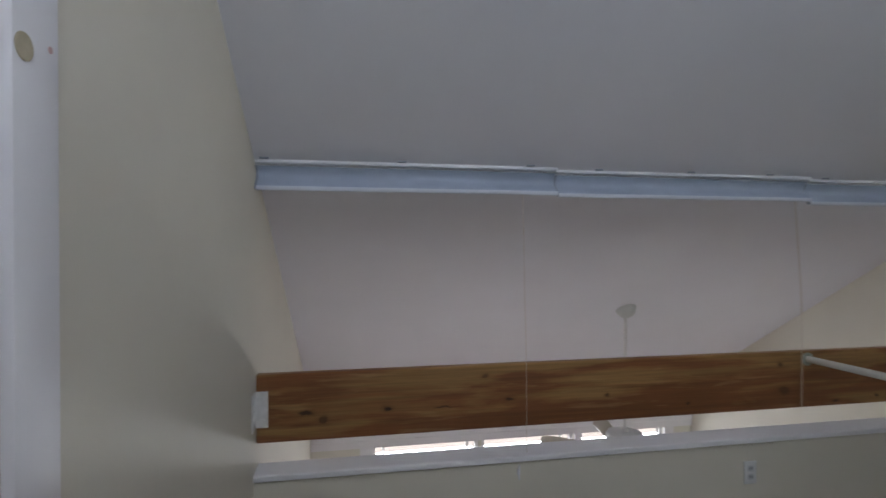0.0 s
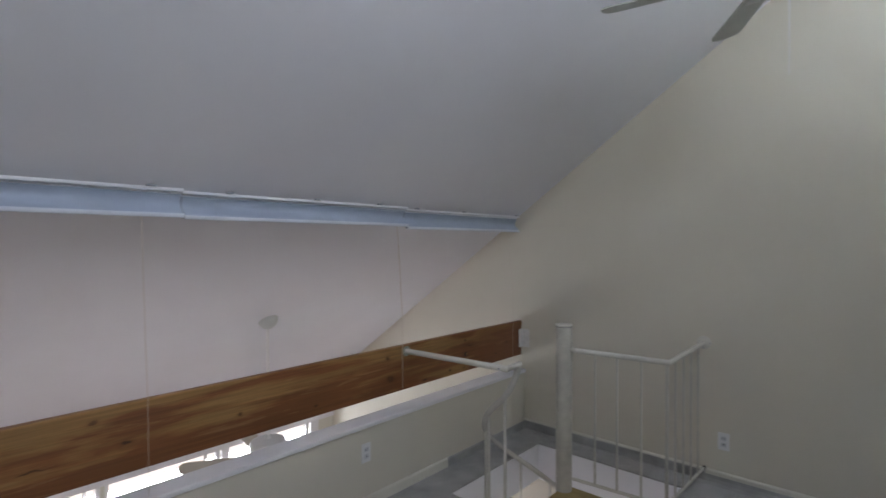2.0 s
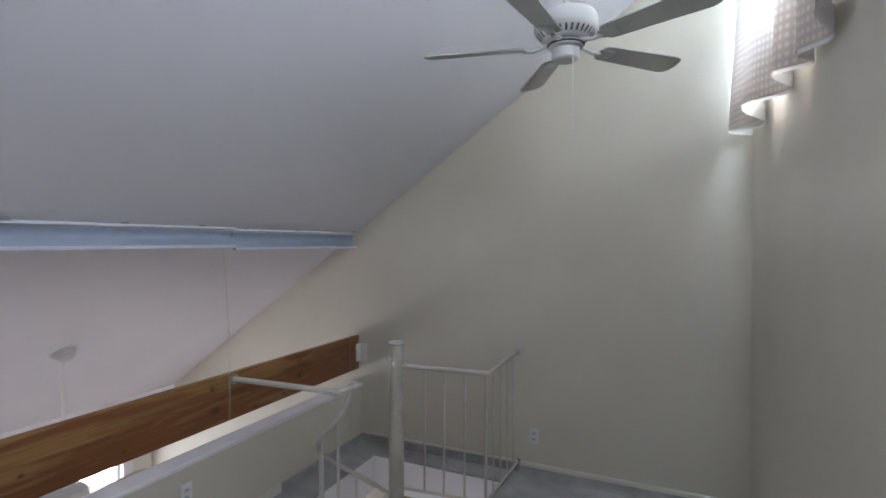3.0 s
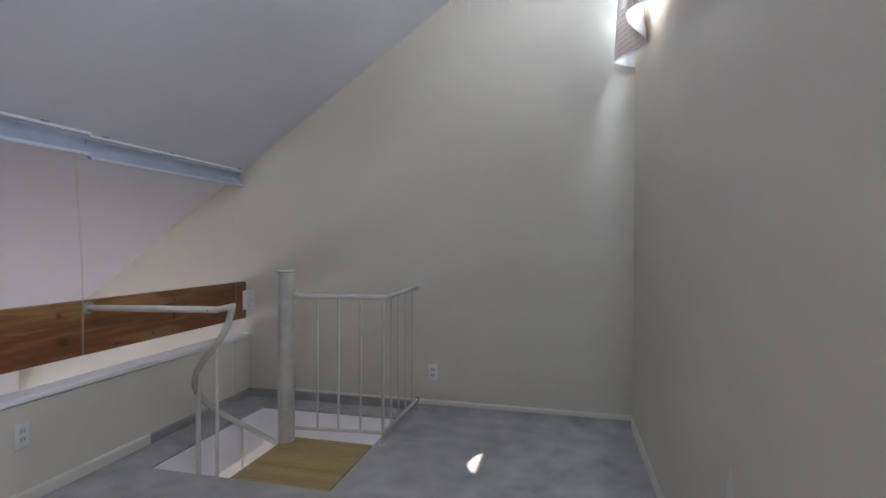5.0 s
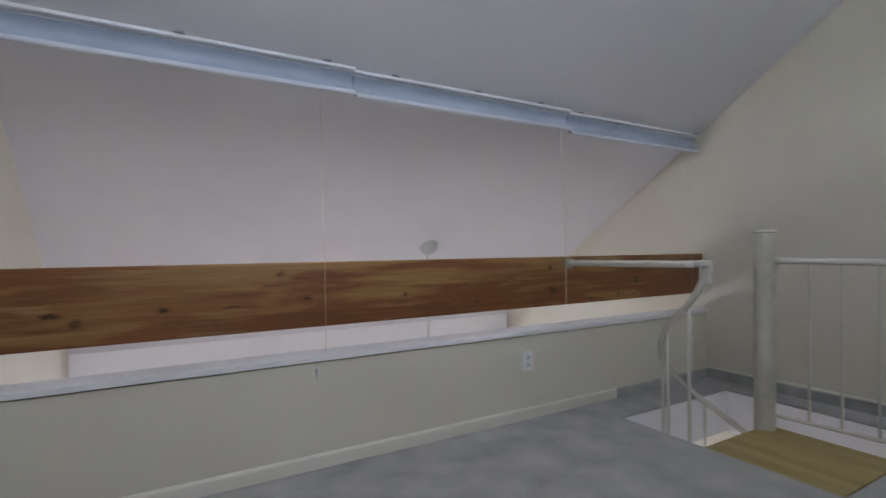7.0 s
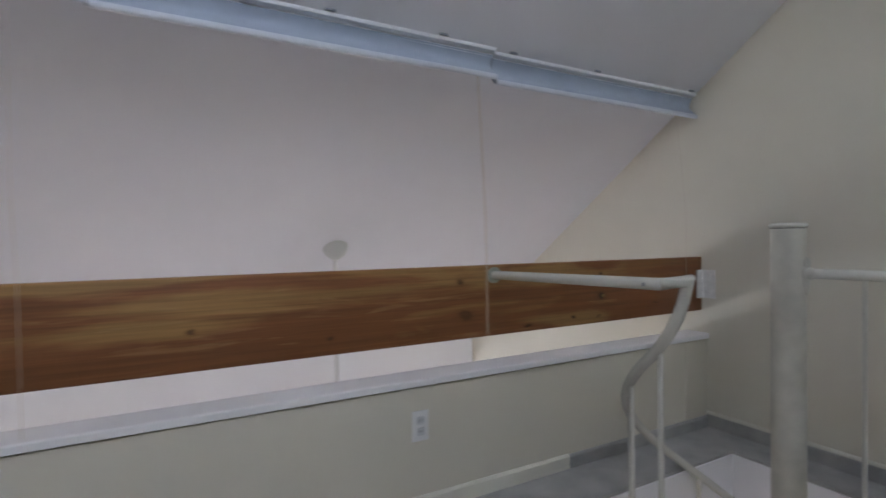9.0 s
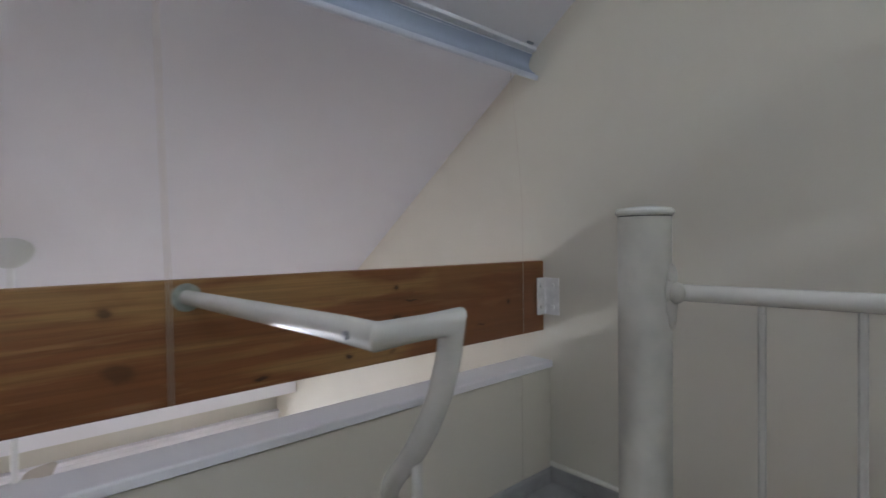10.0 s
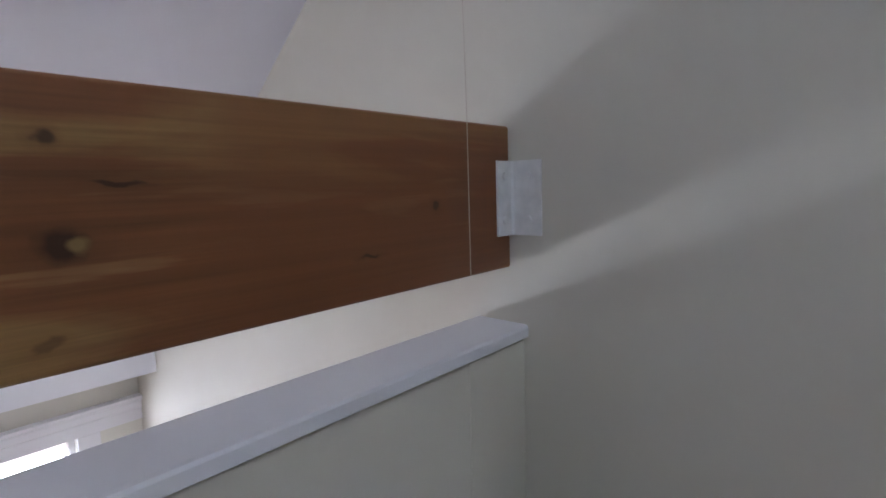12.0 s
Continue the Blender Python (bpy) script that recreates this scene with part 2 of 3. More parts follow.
M_STAIN = material("tan_filler_patch", (0.46, 0.40, 0.28), 0.6, vary=0.12, vary_scale=60)
M_RED = material("faint_red_mark", (0.55, 0.36, 0.34), 0.6)
M_GROUND = material("pale_paving", (0.34, 0.335, 0.32), 0.85, vary=0.15, vary_scale=0.6)


def glass(name):
    m = bpy.data.materials.new(name)
    m.use_nodes = True
    b = m.node_tree.nodes["Principled BSDF"]
    b.inputs["Base Color"].default_value = (0.95, 0.97, 0.97, 1)
    b.inputs["Roughness"].default_value, b.inputs["Transmission Weight"].default_value, b.inputs["IOR"].default_value = 0.02, 1.0, 1.45
    return m


M_GLASS = glass("window_glass")


def curtain_cloth(name, low, high, glow):
    """Woven tan cloth that lets some daylight through."""
    m = bpy.data.materials.new(name)
    m.use_nodes = True
    nt = m.node_tree
    b = nt.nodes["Principled BSDF"]
    b.inputs["Roughness"].default_value = 0.9
    tc = nt.nodes.new("ShaderNodeTexCoord")
    w = nt.nodes.new("ShaderNodeTexWave")
    w.bands_direction = "Z"
    w.inputs["Scale"].default_value, w.inputs["Distortion"].default_value, w.inputs["Detail"].default_value = 9.0, 0.6, 2
    w2 = nt.nodes.new("ShaderNodeTexWave")
    w2.bands_direction = "X"
    w2.inputs["Scale"].default_value, w2.inputs["Distortion"].default_value = 18.0, 0.8
    for n in (w, w2):
        nt.links.new(tc.outputs["Object"], n.inputs["Vector"])
    mul = nt.nodes.new("ShaderNodeMath")
    mul.operation = "MULTIPLY"
    nt.links.new(w.outputs[1], mul.inputs[0])
    nt.links.new(w2.outputs[1], mul.inputs[1])
    ramp = nt.nodes.new("ShaderNodeValToRGB")
    ramp.color_ramp.elements[0].color, ramp.color_ramp.elements[1].color = (*low, 1), (*high, 1)
    nt.links.new(mul.outputs[0], ramp.inputs[0])
    nt.links.new(ramp.outputs[0], b.inputs["Base Color"])
    tr = nt.nodes.new("ShaderNodeBsdfTranslucent")
    nt.links.new(ramp.outputs[0], tr.inputs[0])
    mix = nt.nodes.new("ShaderNodeMixShader")
    mix.inputs[0].default_value = glow
    nt.links.new(b.outputs[0], mix.inputs[1])
    nt.links.new(tr.outputs[0], mix.inputs[2])
    nt.links.new(mix.outputs[0], nt.nodes["Material Output"].inputs[0])
    bp = nt.nodes.new("ShaderNodeBump")
    bp.inputs["Strength"].default_value, bp.inputs["Distance"].default_value = 0.5, 0.004
    nt.links.new(mul.outputs[0], bp.inputs["Height"])
    nt.links.new(bp.outputs[0], b.inputs["Normal"])
    return m


M_CLOTH = curtain_cloth("tan_woven_cloth", (0.56, 0.48, 0.42), (0.76, 0.69, 0.61), 0.06)
M_LINING = curtain_cloth("white_lining_cloth", (0.80, 0.80, 0.79), (0.86, 0.86, 0.85), 0.5)


# ---- building helpers ----
def mesh_of(name, bm, mat):
    me = bpy.data.meshes.new(name)
    bmesh.ops.recalc_face_normals(bm, faces=bm.faces)
    bm.to_mesh(me)
    bm.free()
    me.materials.append(mat)
    return me


def smooth(ob, angle=35):
    ob.data.shade_smooth()
    ob.data.set_sharp_from_angle(angle=radians(angle))
    return ob


def structure(name, bm, mat, label, category):
    return tagged(new(name, mesh_of(name, bm, mat)), label, category, kind="structure")


def thing(name, loc, label, category, group="", kind=""):
    ob = new(name)
    ob.empty_display_size = 0.1
    ob.location = loc
    ob["at"] = loc
    return tagged(ob, label, category, group, kind)


def root_at(ob):
    while ob.parent:
        ob = ob.parent
    return Vector(ob.location)


def part(name, bm, mat, parent, label="", round_angle=35):
    """One mesh under a thing or a part; bm is in world coordinates."""
    bmesh.ops.translate(bm, verts=bm.verts, vec=-root_at(parent))
    ob = new(name, mesh_of(name, bm, mat))
    ob.parent = parent
    smooth(ob, round_angle)
    return tagged(ob, label) if label else ob


def box(x0, x1, y0, y1, z0, z1, bevel=0.0, bm=None, seg=2):
    bm = bm or bmesh.new()
    vs = [bm.verts.new((x, y, z)) for x in (x0, x1) for y in (y0, y1) for z in (z0, z1)]
    fs = [bm.faces.new([vs[i] for i in q]) for q in ((0, 1, 3, 2), (4, 6, 7, 5), (0, 4, 5, 1), (2, 3, 7, 6), (0, 2, 6, 4), (1, 5, 7, 3))]
    if bevel:
        edges = list({e for f in fs for e in f.edges})
        bmesh.ops.bevel(bm, geom=edges, offset=bevel, segments=seg, affect="EDGES", profile=0.5)
    return bm


def grid_solid(xs, ys, zs, solid, bm=None):
    """A solid made of the grid cells for which solid(i, j, k) holds; only its skin is built."""
    bm = bm or bmesh.new()
    verts = {}

    def v(i, j, k):
        if (i, j, k) not in verts:
            verts[i, j, k] = bm.verts.new((xs[i], ys[j], zs[k]))
        return verts[i, j, k]

    n = (len(xs) - 1, len(ys) - 1, len(zs) - 1)

    def full(i, j, k):
        return 0 <= i < n[0] and 0 <= j < n[1] and 0 <= k < n[2] and solid(i, j, k)

    for i in range(n[0]):
        for j in range(n[1]):
            for k in range(n[2]):
                if not full(i, j, k):
                    continue
                a, b, c, d, e, f = i, i + 1, j, j + 1, k, k + 1
                for step, q in (((-1, 0, 0), ((a, c, e), (a, c, f), (a, d, f), (a, d, e))), ((1, 0, 0), ((b, c, e), (b, d, e), (b, d, f), (b, c, f))),
                                ((0, -1, 0), ((a, c, e), (b, c, e), (b, c, f), (a, c, f))), ((0, 1, 0), ((a, d, e), (a, d, f), (b, d, f), (b, d, e))),
                                ((0, 0, -1), ((a, c, e), (a, d, e), (b, d, e), (b, c, e))), ((0, 0, 1), ((a, c, f), (b, c, f), (b, d, f), (a, d, f)))):
                    if not full(i + step[0], j + step[1], k + step[2]):
                        bm.faces.new([v(*p) for p in q])
    return bm


def prism(axis, outline, a, b, bm=None):
    """An outline of (u, v) pairs drawn out along x (u, v = y, z), y (x, z) or z (x, y)."""
    bm = bm or bmesh.new()

    def at(p, w):
        return {"x": (w, p[0], p[1]), "y": (p[0], w, p[1]), "z": (p[0], p[1], w)}[axis]

    lo, hi = [bm.verts.new(at(p, a)) for p in outline], [bm.verts.new(at(p, b)) for p in outline]
    bm.faces.new(lo)
    bm.faces.new(hi[::-1])
    for i in range(len(outline)):
        j = (i + 1) % len(outline)
        bm.faces.new((lo[i], lo[j], hi[j], hi[i]))
    return bm


def sweep(points, r, seg=14, bm=None, cap=True):
    """A round bar along the points, with mitred bends; r may be one radius or one a point."""
    bm = bm or bmesh.new()
    pts = [Vector(p) for p in points]
    rs = r if isinstance(r, (list, tuple)) else [r] * len(pts)
    rings, up = [], None
    for i, p in enumerate(pts):
        d0 = (pts[i] - pts[i - 1]).normalized() if i else (pts[1] - pts[0]).normalized()
        d1 = (pts[i + 1] - pts[i]).normalized() if i + 1 < len(pts) else d0
        t = (d0 + d1).normalized()
        stretch = 1 / max(0.45, t.dot(d0))
        if up is None:
            up = t.cross(Vector((0, 0, 1)) if abs(t.z) < 0.9 else Vector((1, 0, 0))).normalized()
        up = (up - t * up.dot(t)).normalized()
        side = t.cross(up)
        bend = (d1 - d0)
        ring = []
        for k in range(seg):
            a = 2 * math.pi * k / seg
            o = (up * math.cos(a) + side * math.sin(a)) * rs[i]
            if bend.length > 1e-4:
                bn = bend.normalized()
                o += bn * o.dot(bn) * (stretch - 1)
            ring.append(bm.verts.new(p + o))
        rings.append(ring)
    for a, b in zip(rings, rings[1:]):
        for k in range(seg):
            bm.faces.new((a[k], a[(k + 1) % seg], b[(k + 1) % seg], b[k]))
    if cap:
        bm.faces.new(rings[0][::-1])
        bm.faces.new(rings[-1])
    return bm


def lathe(centre, profile, seg=32, bm=None):
    """A turned body about the upright through centre; profile of (radius, height)."""
    bm = bm or bmesh.new()
    c = Vector(centre)
    rings = []
    for r, h in profile:
        if r < 1e-5:
            rings.append([bm.verts.new(c + Vector((0, 0, h)))])
        else:
            rings.append([bm.verts.new(c + Vector((r * math.cos(2 * math.pi * k / seg), r * math.sin(2 * math.pi * k / seg), h))) for k in range(seg)])
    for a, b in zip(rings, rings[1:]):
        for k in range(seg):
            q = (k + 1) % seg
            f = [a[k] if len(a) > 1 else a[0], a[q] if len(a) > 1 else None, b[q] if len(b) > 1 else b[0], b[k] if len(b) > 1 else None]
            f = [w for w in f if w is not None]
            bm.faces.new(f)
    for ring, flip in ((rings[0], True), (rings[-1], False)):
        if len(ring) > 1:
            bm.faces.new(ring[::-1] if flip else ring)
    return bm


def arc(cx, cy, r, a0, a1, n):
    return [(cx + r * math.cos(radians(a0 + (a1 - a0) * i / n)), cy + r * math.sin(radians(a0 + (a1 - a0) * i / n))) for i in range(n + 1)]


# ---- the shell ----
T = 0.14
gable = [(YB - T, LOW), (YW + T, LOW), (YW + T, -0.02), (YH, ceil_z(YH) + 0.12), (YB - T, ceil_z(YB - T) + 0.12)]
structure("wall_east", prism("x", gable, 0.0, T), M_WALL, "cream-painted gable end wall behind the stair", "wall")
# west wall: lower storey, and above it the gable with a doorway
DY0, DY1, DZ = -2.33, -1.556, 2.03
west = [(YW + T, LOW), (YW + T, -0.02), (YH, ceil_z(YH) + 0.12), (YB - T, ceil_z(YB - T) + 0.12), (YB - T, 0.0), (DY0, 0.0), (DY0, DZ), (DY1, DZ), (DY1, 0.0), (DY1, LOW)]
bm = prism("x", west, XL - T, XL)
prism("x", [(YB - T, LOW), (DY1, LOW), (DY1, -0.001), (YB - T, -0.001)], XL - T, XL, bm)
structure("wall_west", bm, M_WALL, "cream-painted gable wall with a white door", "wall")
# back wall with the high window and the opening of its added twin
bm = grid_solid([XL - T, ADDX0, ADDX1, HWX0, HWX1, T], [YB - T, YB], [LOW, HWZ0, HWZ1, ceil_z(YB) + 0.06], lambda i, j, k: not (i in (1, 3) and k == 1))
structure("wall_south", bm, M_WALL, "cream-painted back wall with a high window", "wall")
# window wall of the lower room
xs = [XL - T] + [x for w in LOWER_WINDOWS for x in w] + [T]
bm = grid_solid(xs, [YW, YW + T], [LOW, WZ0, WZ1, -0.02], lambda i, j, k: not (i % 2 == 1 and k == 1))
structure("wall_north", bm, M_BASE, "cream lower wall with a row of windows", "wall")
# sloped ceiling, bulkhead
y0, y1 = YB - T, YH + 0.02
bm = prism("x", [(y0, ceil_z(y0)), (y1, ceil_z(y1)), (y1, ceil_z(y1) + 0.16), (y0, ceil_z(y0) + 0.16)], XL, 0.0)
structure("ceiling", bm, M_CEIL, "white sloped ceiling over the loft", "ceiling")
bm = box(XL, 0.0, YH, YW, -0.16, ceil_z(YH) - 0.005)
structure("bulkhead", bm, M_BULK, "white boxed bulkhead above the lower windows", "bulkhead")
KY = -0.025                     # face of the half wall
# floors
bm = grid_solid([XL, HX0, HX1, 0.0], [YB, HY0, HY1, 0.09], [-0.29, -0.014], lambda i, j, k: not (i == 1 and j == 1))
structure("floor_slab", bm, M_BULK, "white-edged loft floor around the stair opening", "floor")
e = 0.006
bm = grid_solid([XL, HX0 - e, HX1 + e, 0.0], [YB, HY0 - e, HY1 + e, KY], [-0.013, 0.0], lambda i, j, k: not (i == 1 and j == 1))
structure("carpet", bm, M_CARPET, "worn mottled grey carpet on the loft floor", "carpet")
structure("lower_floor", box(XL, 0.0, YB, YW, LOW - 0.1, LOW), M_LOWFLOOR, "pale floor of the room below", "floor")
structure("ground", box(-400, 400, -400, 400, LOW - 0.5, LOW - 0.3), M_GROUND, "pale sunlit paving outside the house", "ground")
# half wall with its cap and mouldings
structure("half_wall", prism("x", [(KY, 0.0), (0.08, 0.0), (0.08, 0.486), (KY + 0.030, 0.486), (KY + 0.030, 0.481), (KY, 0.481)], XL, 0.0), M_WALL, "low cream half wall along the loft edge", "half wall")
cap_outline = [(KY - 0.010, 0.4865), (KY - 0.013, 0.4885), (KY - 0.013, 0.497), (KY - 0.013, 0.5085), (KY - 0.010, 0.5135), (KY - 0.003, 0.515), (0.094, 0.515), (0.100, 0.510), (0.100, 0.492), (0.094, 0.4865)]
structure("wall_cap", prism("x", cap_outline, XL, 0.0), M_TRIM, "white-painted wooden cap on the half wall", "trim")

structure("end_board", box(-0.188, -0.001, KY - 0.003, KY - 0.0002, 0.068, 0.481, 0.0012), M_WALL, "narrow cream board closing the half wall's end", "trim")


def base_run(x0, x1, y0, y1, along, sign, h=0.066, z0=0.001, t=0.013):
    """A baseboard with an eased top edge; sign points into the room."""
    prof = [(0, z0), (t, z0), (t, h - 0.010), (t * 0.5, h), (0, h)]
    if along == "x":
        return prism("x", [(y0 + sign * u, v) for u, v in prof], x0, x1)
    return prism("y", [(x0 + sign * u, v) for u, v in prof], y0, y1)


structure("baseboard", base_run(XL + 0.014, -1.021, KY, KY, "x", -1), M_BASE, "cream baseboard along the half wall", "baseboard")
structure("baseboard", base_run(-1.020, -0.016, KY, KY, "x", -1, 0.062), M_CARPET, "carpet turned up against the half wall by the stair", "baseboard")
structure("baseboard", prism("y", [(0.0, 0.0005), (-0.055, 0.0005), (-0.030, 0.012), (-0.016, 0.030), (-0.011, 0.052), (0.0, 0.052)], YB + 0.001, -1.470), M_CARPET, "carpet turned up against the end wall", "baseboard")
structure("baseboard", base_run(0.0, 0.0, YB + 0.001, -1.470, "y", -1, 0.085, 0.0525, t=0.013), M_BASE, "cream strip above the turned-up carpet", "trim")
structure("baseboard", base_run(0.0, 0.0, -1.469, KY - 0.001, "y", -1, 0.070, t=0.010), M_CARPET, "carpet-covered base along the end wall", "baseboard")
structure("baseboard_cap", base_run(0.0, 0.0, -1.469, KY - 0.001, "y", -1, 0.085, 0.0705, t=0.014), M_BASE, "thin cream strip above the carpet base", "trim")
structure("baseboard", base_run(XL + 0.014, -0.016, YB, YB, "x", 1), M_BASE, "cream baseboard along the back wall", "baseboard")
structure("baseboard", base_run(XL, XL, -1.455, KY - 0.001, "y", 1), M_BASE, "cream baseboard beside the door casing", "baseboard")

# ---- door in the west wall ----
door = thing("door_1", (XL - 0.05, (DY0 + DY1) / 2, 0.0), "closed white door in a white casing", "door", kind="structure")
leaf = part("leaf", box(XL - 0.075, XL - 0.038, DY0 + 0.018, DY1 - 0.018, 0.008, DZ - 0.018, 0.002), M_TRIM, door)
for za, zb in ((0.25, 0.95), (1.10, 1.85)):
    for ya, yb in ((DY0 + 0.12, (DY0 + DY1) / 2 - 0.05), ((DY0 + DY1) / 2 + 0.05, DY1 - 0.12)):
        part("panel", box(XL - 0.039, XL - 0.032, ya, yb, za, zb, 0.003), M_TRIM, leaf)
part("door_handle", lathe((0, 0, 0), [(0.026, 0), (0.026, 0.008), (0.010, 0.012), (0.010, 0.035), (0.024, 0.042), (0.027, 0.055), (0.018, 0.068), (0, 0.07)], 20), M_PLATE, leaf).matrix_local = (
    Matrix.Translation((0.012, DY0 + 0.08 - door.location.y, 0.95)) @ Matrix.Rotation(radians(90), 4, "Y") @ Matrix.Translation(door.location))
cw = 0.097
part("jamb", box(XL - T, XL, DY1 - 0.016, DY1 - 0.001, 0.002, DZ - 0.002, 0.001), M_TRIM, door)
part("jamb", box(XL - T, XL, DY0 + 0.001, DY0 + 0.016, 0.002, DZ - 0.002, 0.001), M_TRIM, door)
case = part("casing", box(XL + 0.001, XL + 0.018, DY1 - 0.002, DY1 - 0.002 + cw, 0.002, DZ + 0.09, 0.003), M_TRIM, door, "white casing with a tan filler patch")
part("patch", sweep([(XL + 0.0175, -1.537, 1.741), (XL + 0.0192, -1.537, 1.741)], 0.018, 18), M_STAIN, case, "round tan filler patch")
part("mark", sweep([(XL + 0.0175, -1.482, 1.757), (XL + 0.0188, -1.482, 1.757)], 0.005, 10), M_RED, case, "small faint red mark")
part("casing", box(XL + 0.001, XL + 0.018, DY0 + 0.002 - cw, DY0 + 0.002, 0.002, DZ + 0.09, 0.003), M_TRIM, door)
part("casing", box(XL + 0.001, XL + 0.018, DY0 + 0.003, DY1 - 0.003, DZ - 0.008, DZ + 0.09, 0.003), M_TRIM, door)


# ---- windows ----
def lower_window(n, a, b):
    w = thing("window_%d" % n, ((a + b) / 2, YW + 0.05, WZ0), "white-framed window bright with daylight", "window", kind="structure")
    f = 0.035
    xs_, zs_ = [a + 0.002, a + f, b - f, b - 0.002], [WZ0 + 0.002, WZ0 + f, WZ1 - 0.014, WZ1 - 0.002]
    part("frame", grid_solid(xs_, [YW + 0.03, YW + 0.09], zs_, lambda i, j, k: not (i == 1 and k == 1)), M_TRIM, w)
    for x in ((a + 0.115, b - 0.115) if n == 1 else (b - 0.135,) if n == 2 else ()):
        part("muntin", box(x - 0.011, x + 0.011, YW + 0.038, YW + 0.082, WZ0 + f, WZ1 - 0.014, 0.002), M_TRIM, w)
    zm = WZ1 - 0.75
    part("muntin", box(a + f, b - f, YW + 0.04, YW + 0.08, zm - 0.014, zm + 0.014, 0.002), M_TRIM, w)
    p = part("pane", box(a + f, b - f, YW + 0.056, YW + 0.062, WZ0 + f, WZ1 - 0.014), M_GLASS, w)
    p.visible_shadow = False
    part("sill", box(a - 0.04, b + 0.04, YW - 0.05, YW + 0.03, WZ0 - 0.026, WZ0 + 0.001, 0.004), M_TRIM, w)
    return w


for n, (a, b) in enumerate(LOWER_WINDOWS, 1):
    lower_window(n, a, b)
structure("window_head", prism("x", [(YW, WZ1 + 0.004), (YW - 0.022, WZ1 + 0.004), (YW - 0.022, WZ1 + 0.075), (YW - 0.034, WZ1 + 0.085), (YW - 0.034, WZ1 + 0.125), (YW - 0.060, WZ1 + 0.140), (YW - 0.060, WZ1 + 0.160), (YW, WZ1 + 0.160)], XL, 0.0), M_TRIM, "white moulded head trim over the lower windows", "trim")
for x0, x1 in ((-3.70, -3.58), (-1.41, -1.34), (-0.34, -0.22)):
    structure("window_casing", box(x0 + 0.004, x1 - 0.004, YW - 0.020, YW - 0.001, WZ0 - 0.02, WZ1 + 0.003, 0.003), M_TRIM, "white casing between the lower windows", "trim")

# window_5 is the unseen twin, added only to light the loft
for n, (a, b) in enumerate(((HWX0, HWX1), (ADDX0, ADDX1)), 4):
    hw = thing("window_%d" % n, ((a + b) / 2, YB - 0.06, HWZ0), "high loft window, the western of the two added for light", "window", kind="structure")
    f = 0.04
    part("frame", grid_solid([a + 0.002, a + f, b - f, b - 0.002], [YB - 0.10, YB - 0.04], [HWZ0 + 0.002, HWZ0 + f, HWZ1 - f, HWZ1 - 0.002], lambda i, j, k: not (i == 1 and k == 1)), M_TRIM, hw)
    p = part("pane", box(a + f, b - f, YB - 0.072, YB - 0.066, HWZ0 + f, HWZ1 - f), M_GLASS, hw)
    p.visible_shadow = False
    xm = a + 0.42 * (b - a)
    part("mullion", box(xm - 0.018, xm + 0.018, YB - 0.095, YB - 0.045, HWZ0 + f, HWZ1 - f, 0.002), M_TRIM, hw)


# ---- the beam ----
beam = thing("beam", (-2.0, 0.02, 0.64), "knotty brown-stained timber beam used as a guard rail", "beam")
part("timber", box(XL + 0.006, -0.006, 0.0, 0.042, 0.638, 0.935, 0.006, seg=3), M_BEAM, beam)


def bracket(x_wall, sign):
    """A bent plate bolted to the face of the beam and to the wall; sign points from the wall into the room."""
    b = thing("beam_bracket", (x_wall + sign * 0.01, -0.01, 0.70), "white-painted steel angle bracket bolted to beam and wall", "bracket", "brackets at the beam's ends")
    t = 0.006
    z0, z1 = 0.708, 0.863
    prof = [(x_wall + sign * 0.001, -0.001), (x_wall + sign * 0.056, -0.001), (x_wall + sign * 0.056, -t), (x_wall + sign * (t + 0.004), -t), (x_wall + sign * t, -t - 0.004), (x_wall + sign * t, -0.075), (x_wall + sign * 0.001, -0.075)]
    part("plate", prism("z", prof, z0, z1), M_BRACKET, b)
    for z in (z0 + 0.032, z1 - 0.032):
        part("bolt", sweep([(x_wall + sign * 0.032, -t, z), (x_wall + sign * 0.032, -t - 0.005, z)], 0.010, 6), M_BRACKET, b)
        part("bolt", sweep([(x_wall + sign * t, -0.045, z), (x_wall + sign * (t + 0.005), -0.045, z)], 0.010, 6), M_BRACKET, b)
    return b


bracket(0.0, -1)
bracket(XL, 1)


